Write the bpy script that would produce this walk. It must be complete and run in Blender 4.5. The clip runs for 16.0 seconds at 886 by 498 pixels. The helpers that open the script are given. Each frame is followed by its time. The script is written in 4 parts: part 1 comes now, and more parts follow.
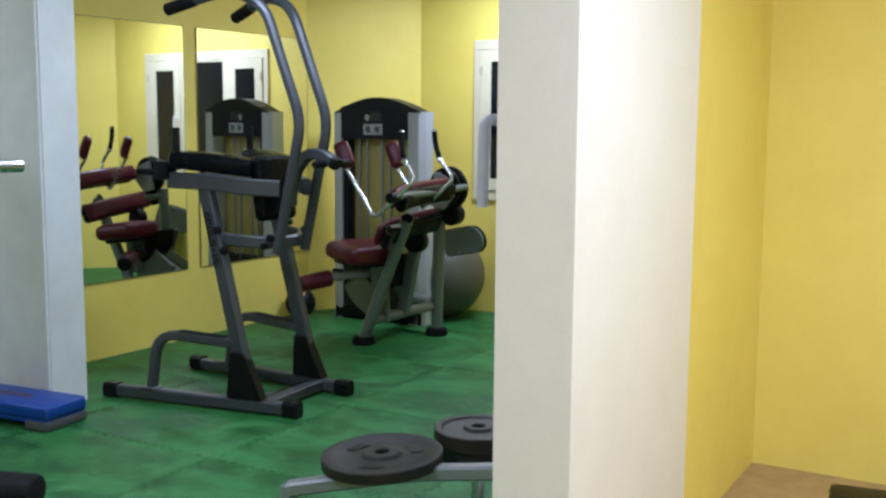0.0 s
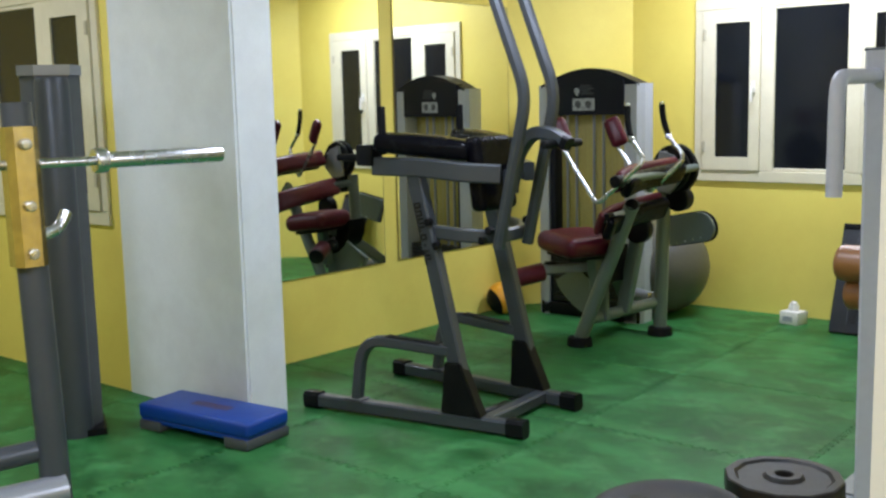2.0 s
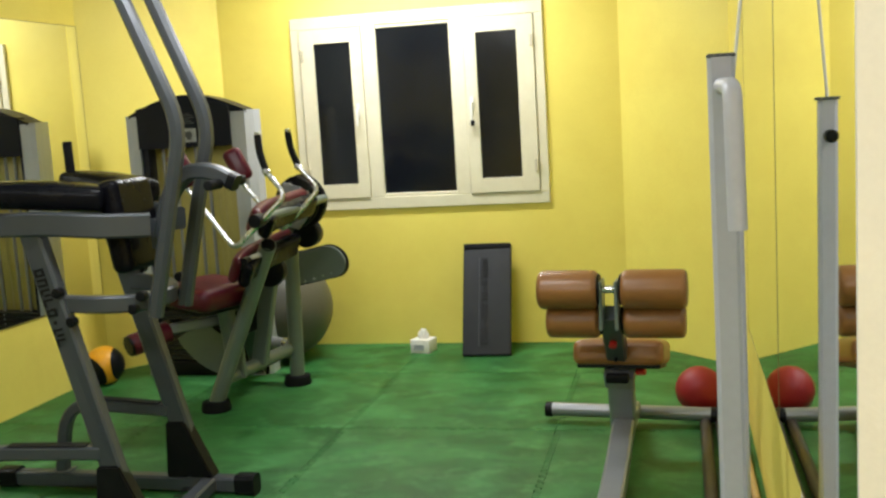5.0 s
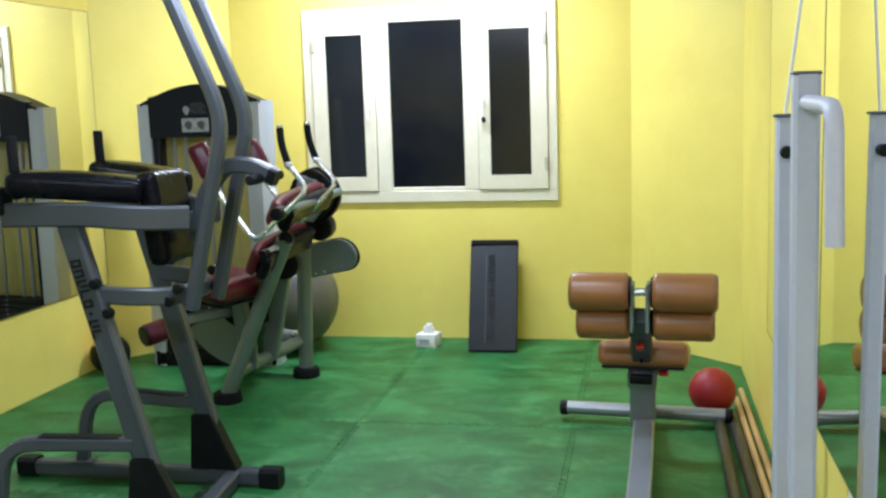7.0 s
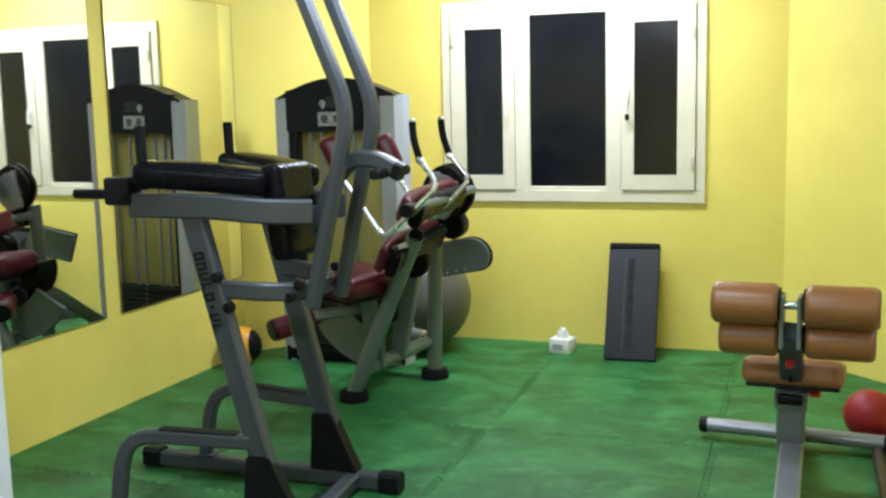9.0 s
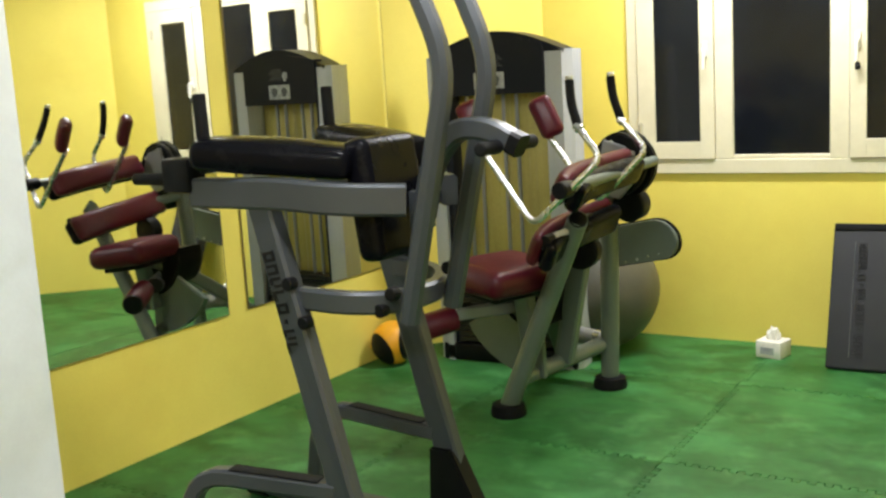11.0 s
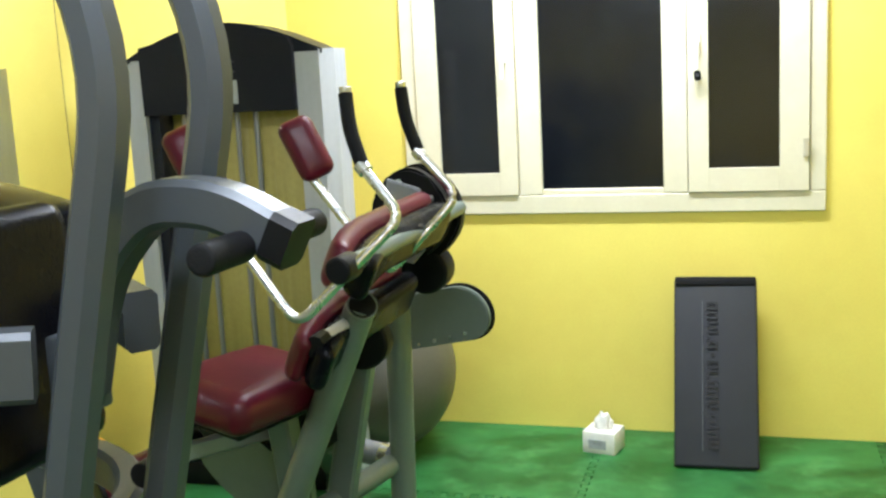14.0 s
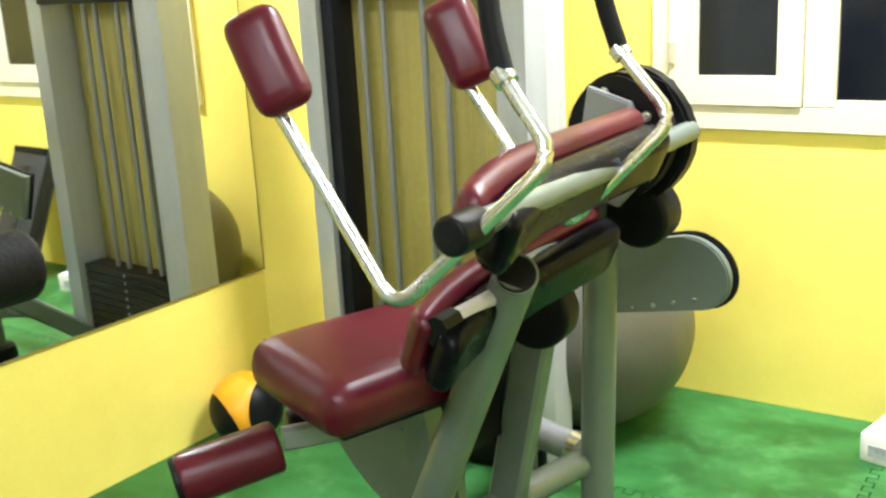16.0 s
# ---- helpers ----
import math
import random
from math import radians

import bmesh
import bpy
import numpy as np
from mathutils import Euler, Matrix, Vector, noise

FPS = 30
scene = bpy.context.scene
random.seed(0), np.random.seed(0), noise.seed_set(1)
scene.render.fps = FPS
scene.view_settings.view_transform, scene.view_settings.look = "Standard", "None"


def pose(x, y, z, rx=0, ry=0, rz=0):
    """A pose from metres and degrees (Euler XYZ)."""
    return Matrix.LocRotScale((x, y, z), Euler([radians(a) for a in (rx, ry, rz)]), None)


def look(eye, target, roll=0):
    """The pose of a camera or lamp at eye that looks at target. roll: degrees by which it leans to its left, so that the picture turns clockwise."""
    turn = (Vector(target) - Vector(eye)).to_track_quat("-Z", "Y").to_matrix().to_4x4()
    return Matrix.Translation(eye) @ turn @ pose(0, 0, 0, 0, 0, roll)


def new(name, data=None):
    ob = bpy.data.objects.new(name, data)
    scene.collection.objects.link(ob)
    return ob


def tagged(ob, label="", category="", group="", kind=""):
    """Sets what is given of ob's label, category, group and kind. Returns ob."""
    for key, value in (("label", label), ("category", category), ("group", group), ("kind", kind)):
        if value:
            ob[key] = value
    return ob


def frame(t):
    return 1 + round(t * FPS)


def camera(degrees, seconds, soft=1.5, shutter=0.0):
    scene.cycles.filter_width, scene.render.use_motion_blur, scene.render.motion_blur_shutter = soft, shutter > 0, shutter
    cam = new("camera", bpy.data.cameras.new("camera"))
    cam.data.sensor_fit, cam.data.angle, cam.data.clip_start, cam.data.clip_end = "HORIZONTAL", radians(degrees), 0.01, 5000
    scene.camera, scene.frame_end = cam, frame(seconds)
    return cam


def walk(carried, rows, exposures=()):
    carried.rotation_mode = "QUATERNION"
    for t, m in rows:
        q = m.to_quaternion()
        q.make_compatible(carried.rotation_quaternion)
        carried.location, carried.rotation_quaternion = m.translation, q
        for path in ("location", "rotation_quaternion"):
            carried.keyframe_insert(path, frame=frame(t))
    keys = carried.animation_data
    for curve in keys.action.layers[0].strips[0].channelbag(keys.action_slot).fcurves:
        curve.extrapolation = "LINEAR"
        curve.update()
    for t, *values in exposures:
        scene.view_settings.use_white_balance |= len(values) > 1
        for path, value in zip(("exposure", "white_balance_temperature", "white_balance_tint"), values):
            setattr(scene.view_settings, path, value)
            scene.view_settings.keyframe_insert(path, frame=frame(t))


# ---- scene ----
cam = camera(46.3, 16.0, soft=2.5)
PATH = [
    (0, (5.054, -7.199, 1.502), (4.099, -5.574, 1.27), 0.4),
    (0.5, (4.915, -7.066, 1.506), (3.857, -5.507, 1.264), 0.2),
    (1, (4.74, -6.963, 1.471), (3.612, -5.454, 1.221), -0.3),
    (1.5, (4.526, -6.872, 1.485), (3.361, -5.395, 1.221), -0.6),
    (2, (4.37, -6.759, 1.471), (3.172, -5.309, 1.206), -1.3),
    (2.5, (4.266, -6.642, 1.475), (3.049, -5.209, 1.206), -1.8),
    (3, (4.11, -6.484, 1.462), (2.931, -5.019, 1.189), -2.0),
    (3.5, (4.065, -6.546, 1.479), (2.999, -4.999, 1.197), -1.8),
    (4, (3.969, -6.564, 1.483), (3.038, -4.931, 1.208), -1.7),
    (4.5, (3.731, -6.467, 1.521), (3.034, -4.72, 1.256), -2.2),
    (5, (3.496, -6.427, 1.495), (3.075, -4.59, 1.244), -3.4),
    (5.2, (3.421, -6.49, 1.548), (3.094, -4.638, 1.286), -2.7),
    (7.3, (3.245, -6.498, 1.543), (2.869, -4.655, 1.27), -1.5),
    (7.5, (3.235, -6.488, 1.552), (2.844, -4.644, 1.318), -1.3),
    (8, (3.221, -6.461, 1.552), (2.789, -4.62, 1.371), -0.8),
    (8.5, (3.197, -6.398, 1.523), (2.709, -4.575, 1.304), -0.7),
    (9, (3.257, -6.292, 1.519), (2.641, -4.514, 1.253), -1.3),
    (9.5, (3.343, -6.111, 1.499), (2.57, -4.398, 1.218), -2.3),
    (9.7, (3.309, -6.013, 1.489), (2.502, -4.317, 1.205), -2.6),
    (11.8, (3.111, -5.019, 1.465), (2.082, -3.453, 1.148), -3.4),
    (12, (3.076, -4.956, 1.466), (2.077, -3.371, 1.153), -3.4),
    (12.5, (2.926, -4.77, 1.476), (2.046, -3.112, 1.178), -3.1),
    (13, (2.793, -4.519, 1.477), (2.019, -2.807, 1.192), -3.0),
    (13.5, (2.659, -4.31, 1.472), (2.004, -2.55, 1.182), -3.0),
    (14, (2.469, -4.061, 1.464), (1.925, -2.269, 1.148), -3.0),
    (14.5, (2.382, -3.809, 1.431), (1.817, -2.021, 1.121), -3.1),
    (15, (2.389, -3.543, 1.449), (1.671, -1.816, 1.108), -2.1),
    (15.5, (2.397, -3.35, 1.426), (1.504, -1.717, 1.043), -2.6),
    (16, (2.395, -3.156, 1.42), (1.365, -1.639, 0.925), -3.1),
]
EXPO = [(0.0, -0.42, 5350, 19), (0.7, -0.4, 5250, 18), (1.5, -0.15, 5350, 17), (2.2, -0.18, 5800, 19), (3.0, -0.17, 5850, 19), (3.5, -0.12, 5750, 18),
        (4.5, -0.02, 6500, 13), (5.0, -0.03, 6700, 12), (7.5, 0.25, 5300, 17), (8.0, -0.12, 5700, 14), (8.5, -0.2, 5850, 14), (9.0, 0.16, 5700, 13),
        (9.7, 0.29, 6550, 14), (12.0, 0.1, 6800, 14), (12.5, -0.18, 6400, 14), (13.0, 0.2, 6050, 14), (13.5, 0.32, 6050, 15), (14.5, 0.8, 5900, 12),
        (15.2, 0.84, 6350, 13), (16.0, 1.22, 6400, 13)]
walk(cam, [(t, look(e, g, r)) for t, e, g, r in PATH], EXPO)

# ---- light ----
world = bpy.data.worlds.new("night")
scene.world = world
world.use_nodes = True
world.node_tree.nodes["Background"].inputs[0].default_value = (0.01, 0.012, 0.02, 1)
world.node_tree.nodes["Background"].inputs[1].default_value = 0.3


def area_lamp(name, x, y, z, sx, sy, watts, rz=0, colour=(0.90, 0.96, 1.0)):
    d = bpy.data.lights.new(name, "AREA")
    d.shape, d.size, d.size_y, d.energy, d.color = "RECTANGLE", sx, sy, watts, colour
    ob = new(name, d)
    ob.matrix_basis = pose(x, y, z, 0, 0, rz)
    return ob


CEIL = 2.75
# assumed lamps, all out of view; the third brightens the column's south face
LAMPS = [(1.9, -0.72, 60), (2.2, -3.6, 37), (2.1, -6.6, 76), (5.5, -4.9, 105), (5.7, -8.0, 50), (-0.9, -5.1, 30)]
for lx, ly, lw in LAMPS:
    area_lamp("lamp_light", lx, ly, CEIL - 0.11, 1.2, 0.16, lw)


# ---- materials ----
def mat(name, colour, rough=0.5, metal=0.0, spots=None, scale=6.0, amount=0.5, bump=0.0, bump_scale=60.0, fine=0.06,
        stretch=(1, 1, 1), coat=0.0, rough_var=0.1, spec=0.5):
    """A surface with two scales of colour variation, bump and uneven gloss."""
    m = bpy.data.materials.new(name)
    m.use_nodes = True
    n, l = m.node_tree.nodes, m.node_tree.links
    b = n["Principled BSDF"]
    b.inputs["Metallic"].default_value = metal
    b.inputs["Specular IOR Level"].default_value = spec
    b.inputs["Coat Weight"].default_value = coat
    tc, mp = n.new("ShaderNodeTexCoord"), n.new("ShaderNodeMapping")
    mp.inputs["Scale"].default_value = stretch
    info = n.new("ShaderNodeObjectInfo")
    add = n.new("ShaderNodeVectorMath")
    l.new(tc.outputs["Object"], add.inputs[0])
    mul = n.new("ShaderNodeMath")
    mul.operation = "MULTIPLY"
    mul.inputs[1].default_value = 37.0
    l.new(info.outputs["Random"], mul.inputs[0])
    l.new(mul.outputs[0], add.inputs[1])
    l.new(add.outputs[0], mp.inputs[0])
    big, small = n.new("ShaderNodeTexNoise"), n.new("ShaderNodeTexNoise")
    big.inputs["Scale"].default_value, big.inputs["Detail"].default_value, big.inputs["Roughness"].default_value = scale, 5, 0.62
    small.inputs["Scale"].default_value, small.inputs["Detail"].default_value = bump_scale, 3
    l.new(mp.outputs[0], big.inputs["Vector"])
    l.new(tc.outputs["Object"], small.inputs["Vector"])
    ramp = n.new("ShaderNodeValToRGB")
    ramp.color_ramp.elements[0].position, ramp.color_ramp.elements[1].position = 0.38, 0.68
    ramp.color_ramp.elements[0].color, ramp.color_ramp.elements[1].color = (0, 0, 0, 1), (amount, amount, amount, 1)
    l.new(big.outputs[0], ramp.inputs[0])
    mix = n.new("ShaderNodeMix")
    mix.data_type = "RGBA"
    mix.inputs["A"].default_value = (*colour, 1)
    mix.inputs["B"].default_value = (*(spots or [c * 0.75 for c in colour]), 1)
    l.new(ramp.outputs[0], mix.inputs["Factor"])
    hsv = n.new("ShaderNodeHueSaturation")
    mr = n.new("ShaderNodeMapRange")
    mr.inputs["To Min"].default_value, mr.inputs["To Max"].default_value = 1 - fine * 2, 1 + fine * 2
    l.new(small.outputs[0], mr.inputs["Value"])
    l.new(mr.outputs[0], hsv.inputs["Value"])
    l.new(mix.outputs["Result"], hsv.inputs["Color"])
    l.new(hsv.outputs[0], b.inputs["Base Color"])
    rr = n.new("ShaderNodeMapRange")
    rr.inputs["To Min"].default_value, rr.inputs["To Max"].default_value = max(0.02, rough - rough_var), min(1, rough + rough_var)
    l.new(big.outputs[0], rr.inputs["Value"])
    l.new(rr.outputs[0], b.inputs["Roughness"])
    if bump:
        bp = n.new("ShaderNodeBump")
        bp.inputs["Strength"].default_value, bp.inputs["Distance"].default_value = bump, 0.004
        l.new(small.outputs[0], bp.inputs["Height"])
        l.new(bp.outputs[0], b.inputs["Normal"])
    return m


def glow(name, colour, strength):
    m = bpy.data.materials.new(name)
    m.use_nodes = True
    b = m.node_tree.nodes["Principled BSDF"]
    b.inputs["Emission Color"].default_value, b.inputs["Emission Strength"].default_value = (*colour, 1), strength
    return m


YELLOW = mat("yellow_paint", (0.84, 0.7, 0.15), 0.55, spots=(0.78, 0.63, 0.12), scale=2.2, amount=0.6, bump=0.12, bump_scale=90, fine=0.02)
WHITE = mat("white_paint", (0.80, 0.83, 0.87), 0.5, spots=(0.70, 0.73, 0.78), scale=3.0, amount=0.5, bump=0.1, bump_scale=80, fine=0.02)
CREAM = mat("cream_paint", (0.80, 0.77, 0.70), 0.5, spots=(0.74, 0.70, 0.62), scale=3.0, amount=0.5, bump=0.1, bump_scale=80, fine=0.02)
CEILING = mat("ceiling_paint", (0.82, 0.81, 0.78), 0.7, scale=2.0, amount=0.2, fine=0.02)
FRAME = mat("window_frame_paint", (0.72, 0.665, 0.50), 0.4, spots=(0.60, 0.54, 0.38), scale=7, amount=0.4, fine=0.02)
GLASSY = mat("night_glass", (0.005, 0.006, 0.009), 0.12, spots=(0.013, 0.015, 0.019), scale=2.5, amount=0.5, bump=0.06, bump_scale=150, rough_var=0.06)
PEBBLED = mat("pebbled_glass", (0.006, 0.007, 0.010), 0.10, spots=(0.014, 0.016, 0.02), scale=9, amount=0.5, bump=0.9, bump_scale=70, rough_var=0.06)
GREEN = mat("green_foam", (0.008, 0.088, 0.013), 0.55, spec=0.38, spots=(0.045, 0.215, 0.055), scale=3.0, amount=0.9, bump=0.3, bump_scale=220, fine=0.09, stretch=(1, 1.7, 1), rough_var=0.15)
TILE = mat("brown_floor_tile", (0.40, 0.27, 0.14), 0.35, spots=(0.30, 0.19, 0.10), scale=9, amount=0.7)
GREY = mat("grey_powder_coat", (0.060, 0.067, 0.077), 0.36, spots=(0.048, 0.053, 0.06), scale=7, amount=0.4, bump=0.06, bump_scale=300, metal=0.2, spec=0.35, fine=0.03)
SILVER = mat("silver_powder_coat", (0.27, 0.28, 0.3), 0.33, spots=(0.22, 0.23, 0.245), scale=6, amount=0.4, bump=0.05, bump_scale=300, metal=0.4, fine=0.03)
PALE = mat("pale_grey_paint", (0.46, 0.46, 0.53), 0.4, spots=(0.40, 0.40, 0.46), scale=6, amount=0.4, fine=0.03)
# its green tone includes light reflected from the green floor, put into the colour
SAGE = mat("grey_paint_floor_bounce", (0.145, 0.175, 0.158), 0.32, spec=0.45, spots=(0.115, 0.14, 0.126), scale=6, amount=0.4, fine=0.03, metal=0.2)
CHROME = mat("chrome", (0.62, 0.63, 0.65), 0.27, metal=1.0, scale=12, amount=0.2, rough_var=0.08, fine=0.02)
BLACK = mat("black_plastic", (0.005, 0.005, 0.006), 0.42, spots=(0.010, 0.010, 0.010), spec=0.14, scale=12, amount=0.6, bump=0.1, bump_scale=250)
RUBBER = mat("black_foam_rubber", (0.007, 0.007, 0.008), 0.6, spots=(0.013, 0.013, 0.013), spec=0.10, scale=10, amount=0.6, bump=0.25, bump_scale=350)
VINYL = mat("black_vinyl", (0.004, 0.004, 0.006), 0.26, spots=(0.007, 0.007, 0.009), spec=0.09, scale=8, amount=0.4, bump=0.1, bump_scale=260)
MAROON = mat("maroon_vinyl", (0.075, 0.003, 0.013), 0.34, spec=0.32, spots=(0.058, 0.003, 0.011), scale=7, amount=0.5, bump=0.12, bump_scale=260)
TAN = mat("tan_vinyl", (0.25, 0.105, 0.028), 0.38, spots=(0.19, 0.075, 0.02), scale=6, amount=0.5, bump=0.15, bump_scale=220)
BLUE = mat("blue_plastic", (0.004, 0.05, 0.34), 0.42, spots=(0.008, 0.04, 0.25), scale=6, amount=0.5, bump=0.25, bump_scale=200)
DKGREY = mat("dark_grey_plastic", (0.075, 0.081, 0.089), 0.5, spots=(0.06, 0.065, 0.07), scale=8, amount=0.5, bump=0.1)
NAVY = mat("navy_panel", (0.009, 0.010, 0.016), 0.4, spots=(0.014, 0.015, 0.022), spec=0.18, scale=8, amount=0.4)
MATCLOTH = mat("charcoal_mat_cloth", (0.025, 0.026, 0.032), 0.55, spec=0.25, spots=(0.036, 0.038, 0.043), scale=5, amount=0.6, bump=0.3, bump_scale=320)
BALLGREY = mat("grey_ball_rubber", (0.1, 0.095, 0.075), 0.42, spots=(0.08, 0.075, 0.06), scale=4, amount=0.5, bump=0.05)
RED = mat("red_ball_rubber", (0.30, 0.008, 0.012), 0.5, spots=(0.22, 0.007, 0.009), scale=8, amount=0.4, bump=0.25, bump_scale=160)
ORANGE = mat("orange_yellow_rubber", (0.80, 0.36, 0.012), 0.42, spots=(0.70, 0.28, 0.01), scale=8, amount=0.4, bump=0.15, bump_scale=200)
WOOD = mat("pale_wood", (0.55, 0.36, 0.14), 0.45, spots=(0.42, 0.25, 0.09), scale=5, amount=0.7, stretch=(6, 0.5, 6))
DWOOD = mat("dark_stick", (0.035, 0.024, 0.02), 0.45, spots=(0.02, 0.014, 0.012), scale=6, amount=0.6)
BRASS = mat("brass_plate", (0.55, 0.47, 0.28), 0.24, metal=1.0, spots=(0.36, 0.29, 0.15), scale=14, amount=0.6)
BRONZE = mat("smoked_panel", (0.46, 0.39, 0.12), 0.26, spots=(0.28, 0.23, 0.07), scale=3, amount=0.5, stretch=(8, 8, 0.3))
IRON = mat("cast_iron", (0.012, 0.012, 0.012), 0.48, spec=0.3, spots=(0.03, 0.022, 0.014), scale=9, amount=0.8, bump=0.2, bump_scale=180)
ALU = mat("brushed_aluminium", (0.46, 0.48, 0.53), 0.34, metal=0.2, spots=(0.40, 0.41, 0.43), scale=4, amount=0.5, stretch=(8, 8, 0.4), fine=0.03)
PAPER = mat("white_card", (0.78, 0.76, 0.72), 0.6, spots=(0.66, 0.62, 0.56), scale=20, amount=0.4)
LABEL = mat("pale_label", (0.42, 0.44, 0.46), 0.5, spots=(0.2, 0.2, 0.22), scale=40, amount=0.8)
HINGE = mat("worn_hinge_paint", (0.52, 0.47, 0.34), 0.4)
PRINT = mat("black_print", (0.004, 0.004, 0.005), 0.4, spec=0.3)
REDKNOB = mat("red_plastic", (0.5, 0.02, 0.015), 0.35)
MIRROR = mat("mirror_silver", (0.86, 0.88, 0.86), 0.012, metal=1.0, scale=2, amount=0.1, fine=0.005, rough_var=0.008)
EDGE = mat("mirror_edge", (0.19, 0.14, 0.06), 0.35)
TUBE = glow("fluorescent_tube", (1.0, 0.97, 0.9), 14.0)


def flecks(m, colour, scale, cut, soft=0.03, most=0.7):
    """Scattered pale flecks of dried paint and grit over a material."""
    n, l = m.node_tree.nodes, m.node_tree.links
    b = n["Principled BSDF"]
    src = b.inputs["Base Color"].links[0].from_socket
    tc, tx, rp, mx = n.new("ShaderNodeTexCoord"), n.new("ShaderNodeTexNoise"), n.new("ShaderNodeValToRGB"), n.new("ShaderNodeMix")
    tx.inputs["Scale"].default_value, tx.inputs["Detail"].default_value, tx.inputs["Roughness"].default_value = scale, 4, 0.7
    l.new(tc.outputs["Object"], tx.inputs["Vector"])
    rp.color_ramp.elements[0].position, rp.color_ramp.elements[1].position = cut, cut + soft
    rp.color_ramp.elements[1].color = (most, most, most, 1)
    l.new(tx.outputs[0], rp.inputs[0])
    mx.data_type = "RGBA"
    mx.inputs["B"].default_value = (*colour, 1)
    l.new(rp.outputs[0], mx.inputs["Factor"])
    l.new(src, mx.inputs["A"])
    l.new(mx.outputs["Result"], b.inputs["Base Color"])


flecks(GREEN, (0.30, 0.42, 0.30), 11.0, 0.755)
flecks(GREEN, (0.085, 0.29, 0.095), 5.0, 0.50, 0.2, 0.55)
flecks(GREEN, (0.004, 0.045, 0.008), 1.7, 0.52, 0.18, 0.6)
flecks(YELLOW, (0.74, 0.57, 0.11), 1.3, 0.50, 0.25, 0.5)
flecks(WHITE, (0.60, 0.61, 0.64), 1.4, 0.42, 0.3, 0.6)
flecks(CREAM, (0.70, 0.67, 0.60), 1.8, 0.48, 0.3, 0.5)


# ---- mesh helpers ----
def part(name, bm, material, parent=None, label="", smooth=True):
    me = bpy.data.meshes.new(name)
    bmesh.ops.recalc_face_normals(bm, faces=bm.faces)
    if smooth:
        for f in bm.faces:
            f.smooth = True
        for e in bm.edges:
            if len(e.link_faces) == 2 and e.calc_face_angle(0) > 0.6:
                e.smooth = False
    bm.to_mesh(me)
    bm.free()
    me.materials.append(material)
    ob = new(name, me)
    if parent:
        ob.parent = parent
    if label:
        ob["label"] = label
    return ob


def thing(name, label, category, m=None, group=""):
    ob = new(name)
    ob.empty_display_size = 0.1
    if m:
        ob.matrix_basis = m
    return tagged(ob, label, category, group)


def box(x0, y0, z0, x1, y1, z1, bev=0.0, seg=2, bm=None, m=None):
    own = bmesh.new()
    bmesh.ops.create_cube(own, size=1)
    for v in own.verts:
        v.co = Vector((x0 + (v.co.x + 0.5) * (x1 - x0), y0 + (v.co.y + 0.5) * (y1 - y0), z0 + (v.co.z + 0.5) * (z1 - z0)))
    if bev:
        bmesh.ops.bevel(own, geom=own.edges[:], offset=bev, segments=seg, affect="EDGES", profile=0.5)
    if m:
        own.transform(m)
    return merge(bm, own)


def merge(bm, own):
    if bm is None:
        return own
    me = bpy.data.meshes.new("tmp")
    own.to_mesh(me)
    own.free()
    bm.from_mesh(me)
    bpy.data.meshes.remove(me)
    return bm


def fillet(pts, r, n=5):
    """Rounds the corners of a polyline."""
    pts = [Vector(p) for p in pts]
    out = [pts[0]]
    for a, b, c in zip(pts, pts[1:], pts[2:]):
        u, v = (a - b), (c - b)
        k = min(r, u.length * 0.48, v.length * 0.48)
        p, q = b + u.normalized() * k, b + v.normalized() * k
        for i in range(n + 1):
            t = i / n
            out.append(p * (1 - t) ** 2 + b * 2 * t * (1 - t) + q * t * t)
    out.append(pts[-1])
    return out


def sweep(pts, profile, r=0.0, up=(0, 0, 1), bm=None, n=5):
    """Sweeps a closed 2D profile (side, up) along a polyline, with capped ends."""
    own = bmesh.new()
    path = fillet(pts, r, n) if r else [Vector(p) for p in pts]
    rings = []
    up = Vector(up)
    for i, p in enumerate(path):
        d = (path[min(i + 1, len(path) - 1)] - path[max(i - 1, 0)]).normalized()
        side = d.cross(up)
        if side.length < 0.05:
            side = d.cross(Vector((1, 0, 0)))
        side.normalize()
        top = side.cross(d).normalized()
        rings.append([own.verts.new(p + side * a + top * b) for a, b in profile])
    k = len(profile)
    for s, t in zip(rings, rings[1:]):
        for i in range(k):
            own.faces.new((s[i], s[(i + 1) % k], t[(i + 1) % k], t[i]))
    own.faces.new(rings[0])
    own.faces.new(rings[-1])
    return merge(bm, own)


def ring(r, n=14, ry=None):
    return [(r * math.cos(a), (ry or r) * math.sin(a)) for a in (2 * math.pi * i / n for i in range(n))]


def rect(w, h, c=0.008):
    a, b = w / 2, h / 2
    return [(a - c, -b), (a, -b + c), (a, b - c), (a - c, b), (-a + c, b), (-a, b - c), (-a, -b + c), (-a + c, -b)]


def tube(pts, r, fil=0.0, bm=None, n=14, up=(0, 0, 1)):
    return sweep(pts, ring(r, n), fil, up, bm)


def beam(pts, w, h, fil=0.0, bm=None, up=(0, 0, 1), c=0.008):
    return sweep(pts, rect(w, h, c), fil, up, bm)


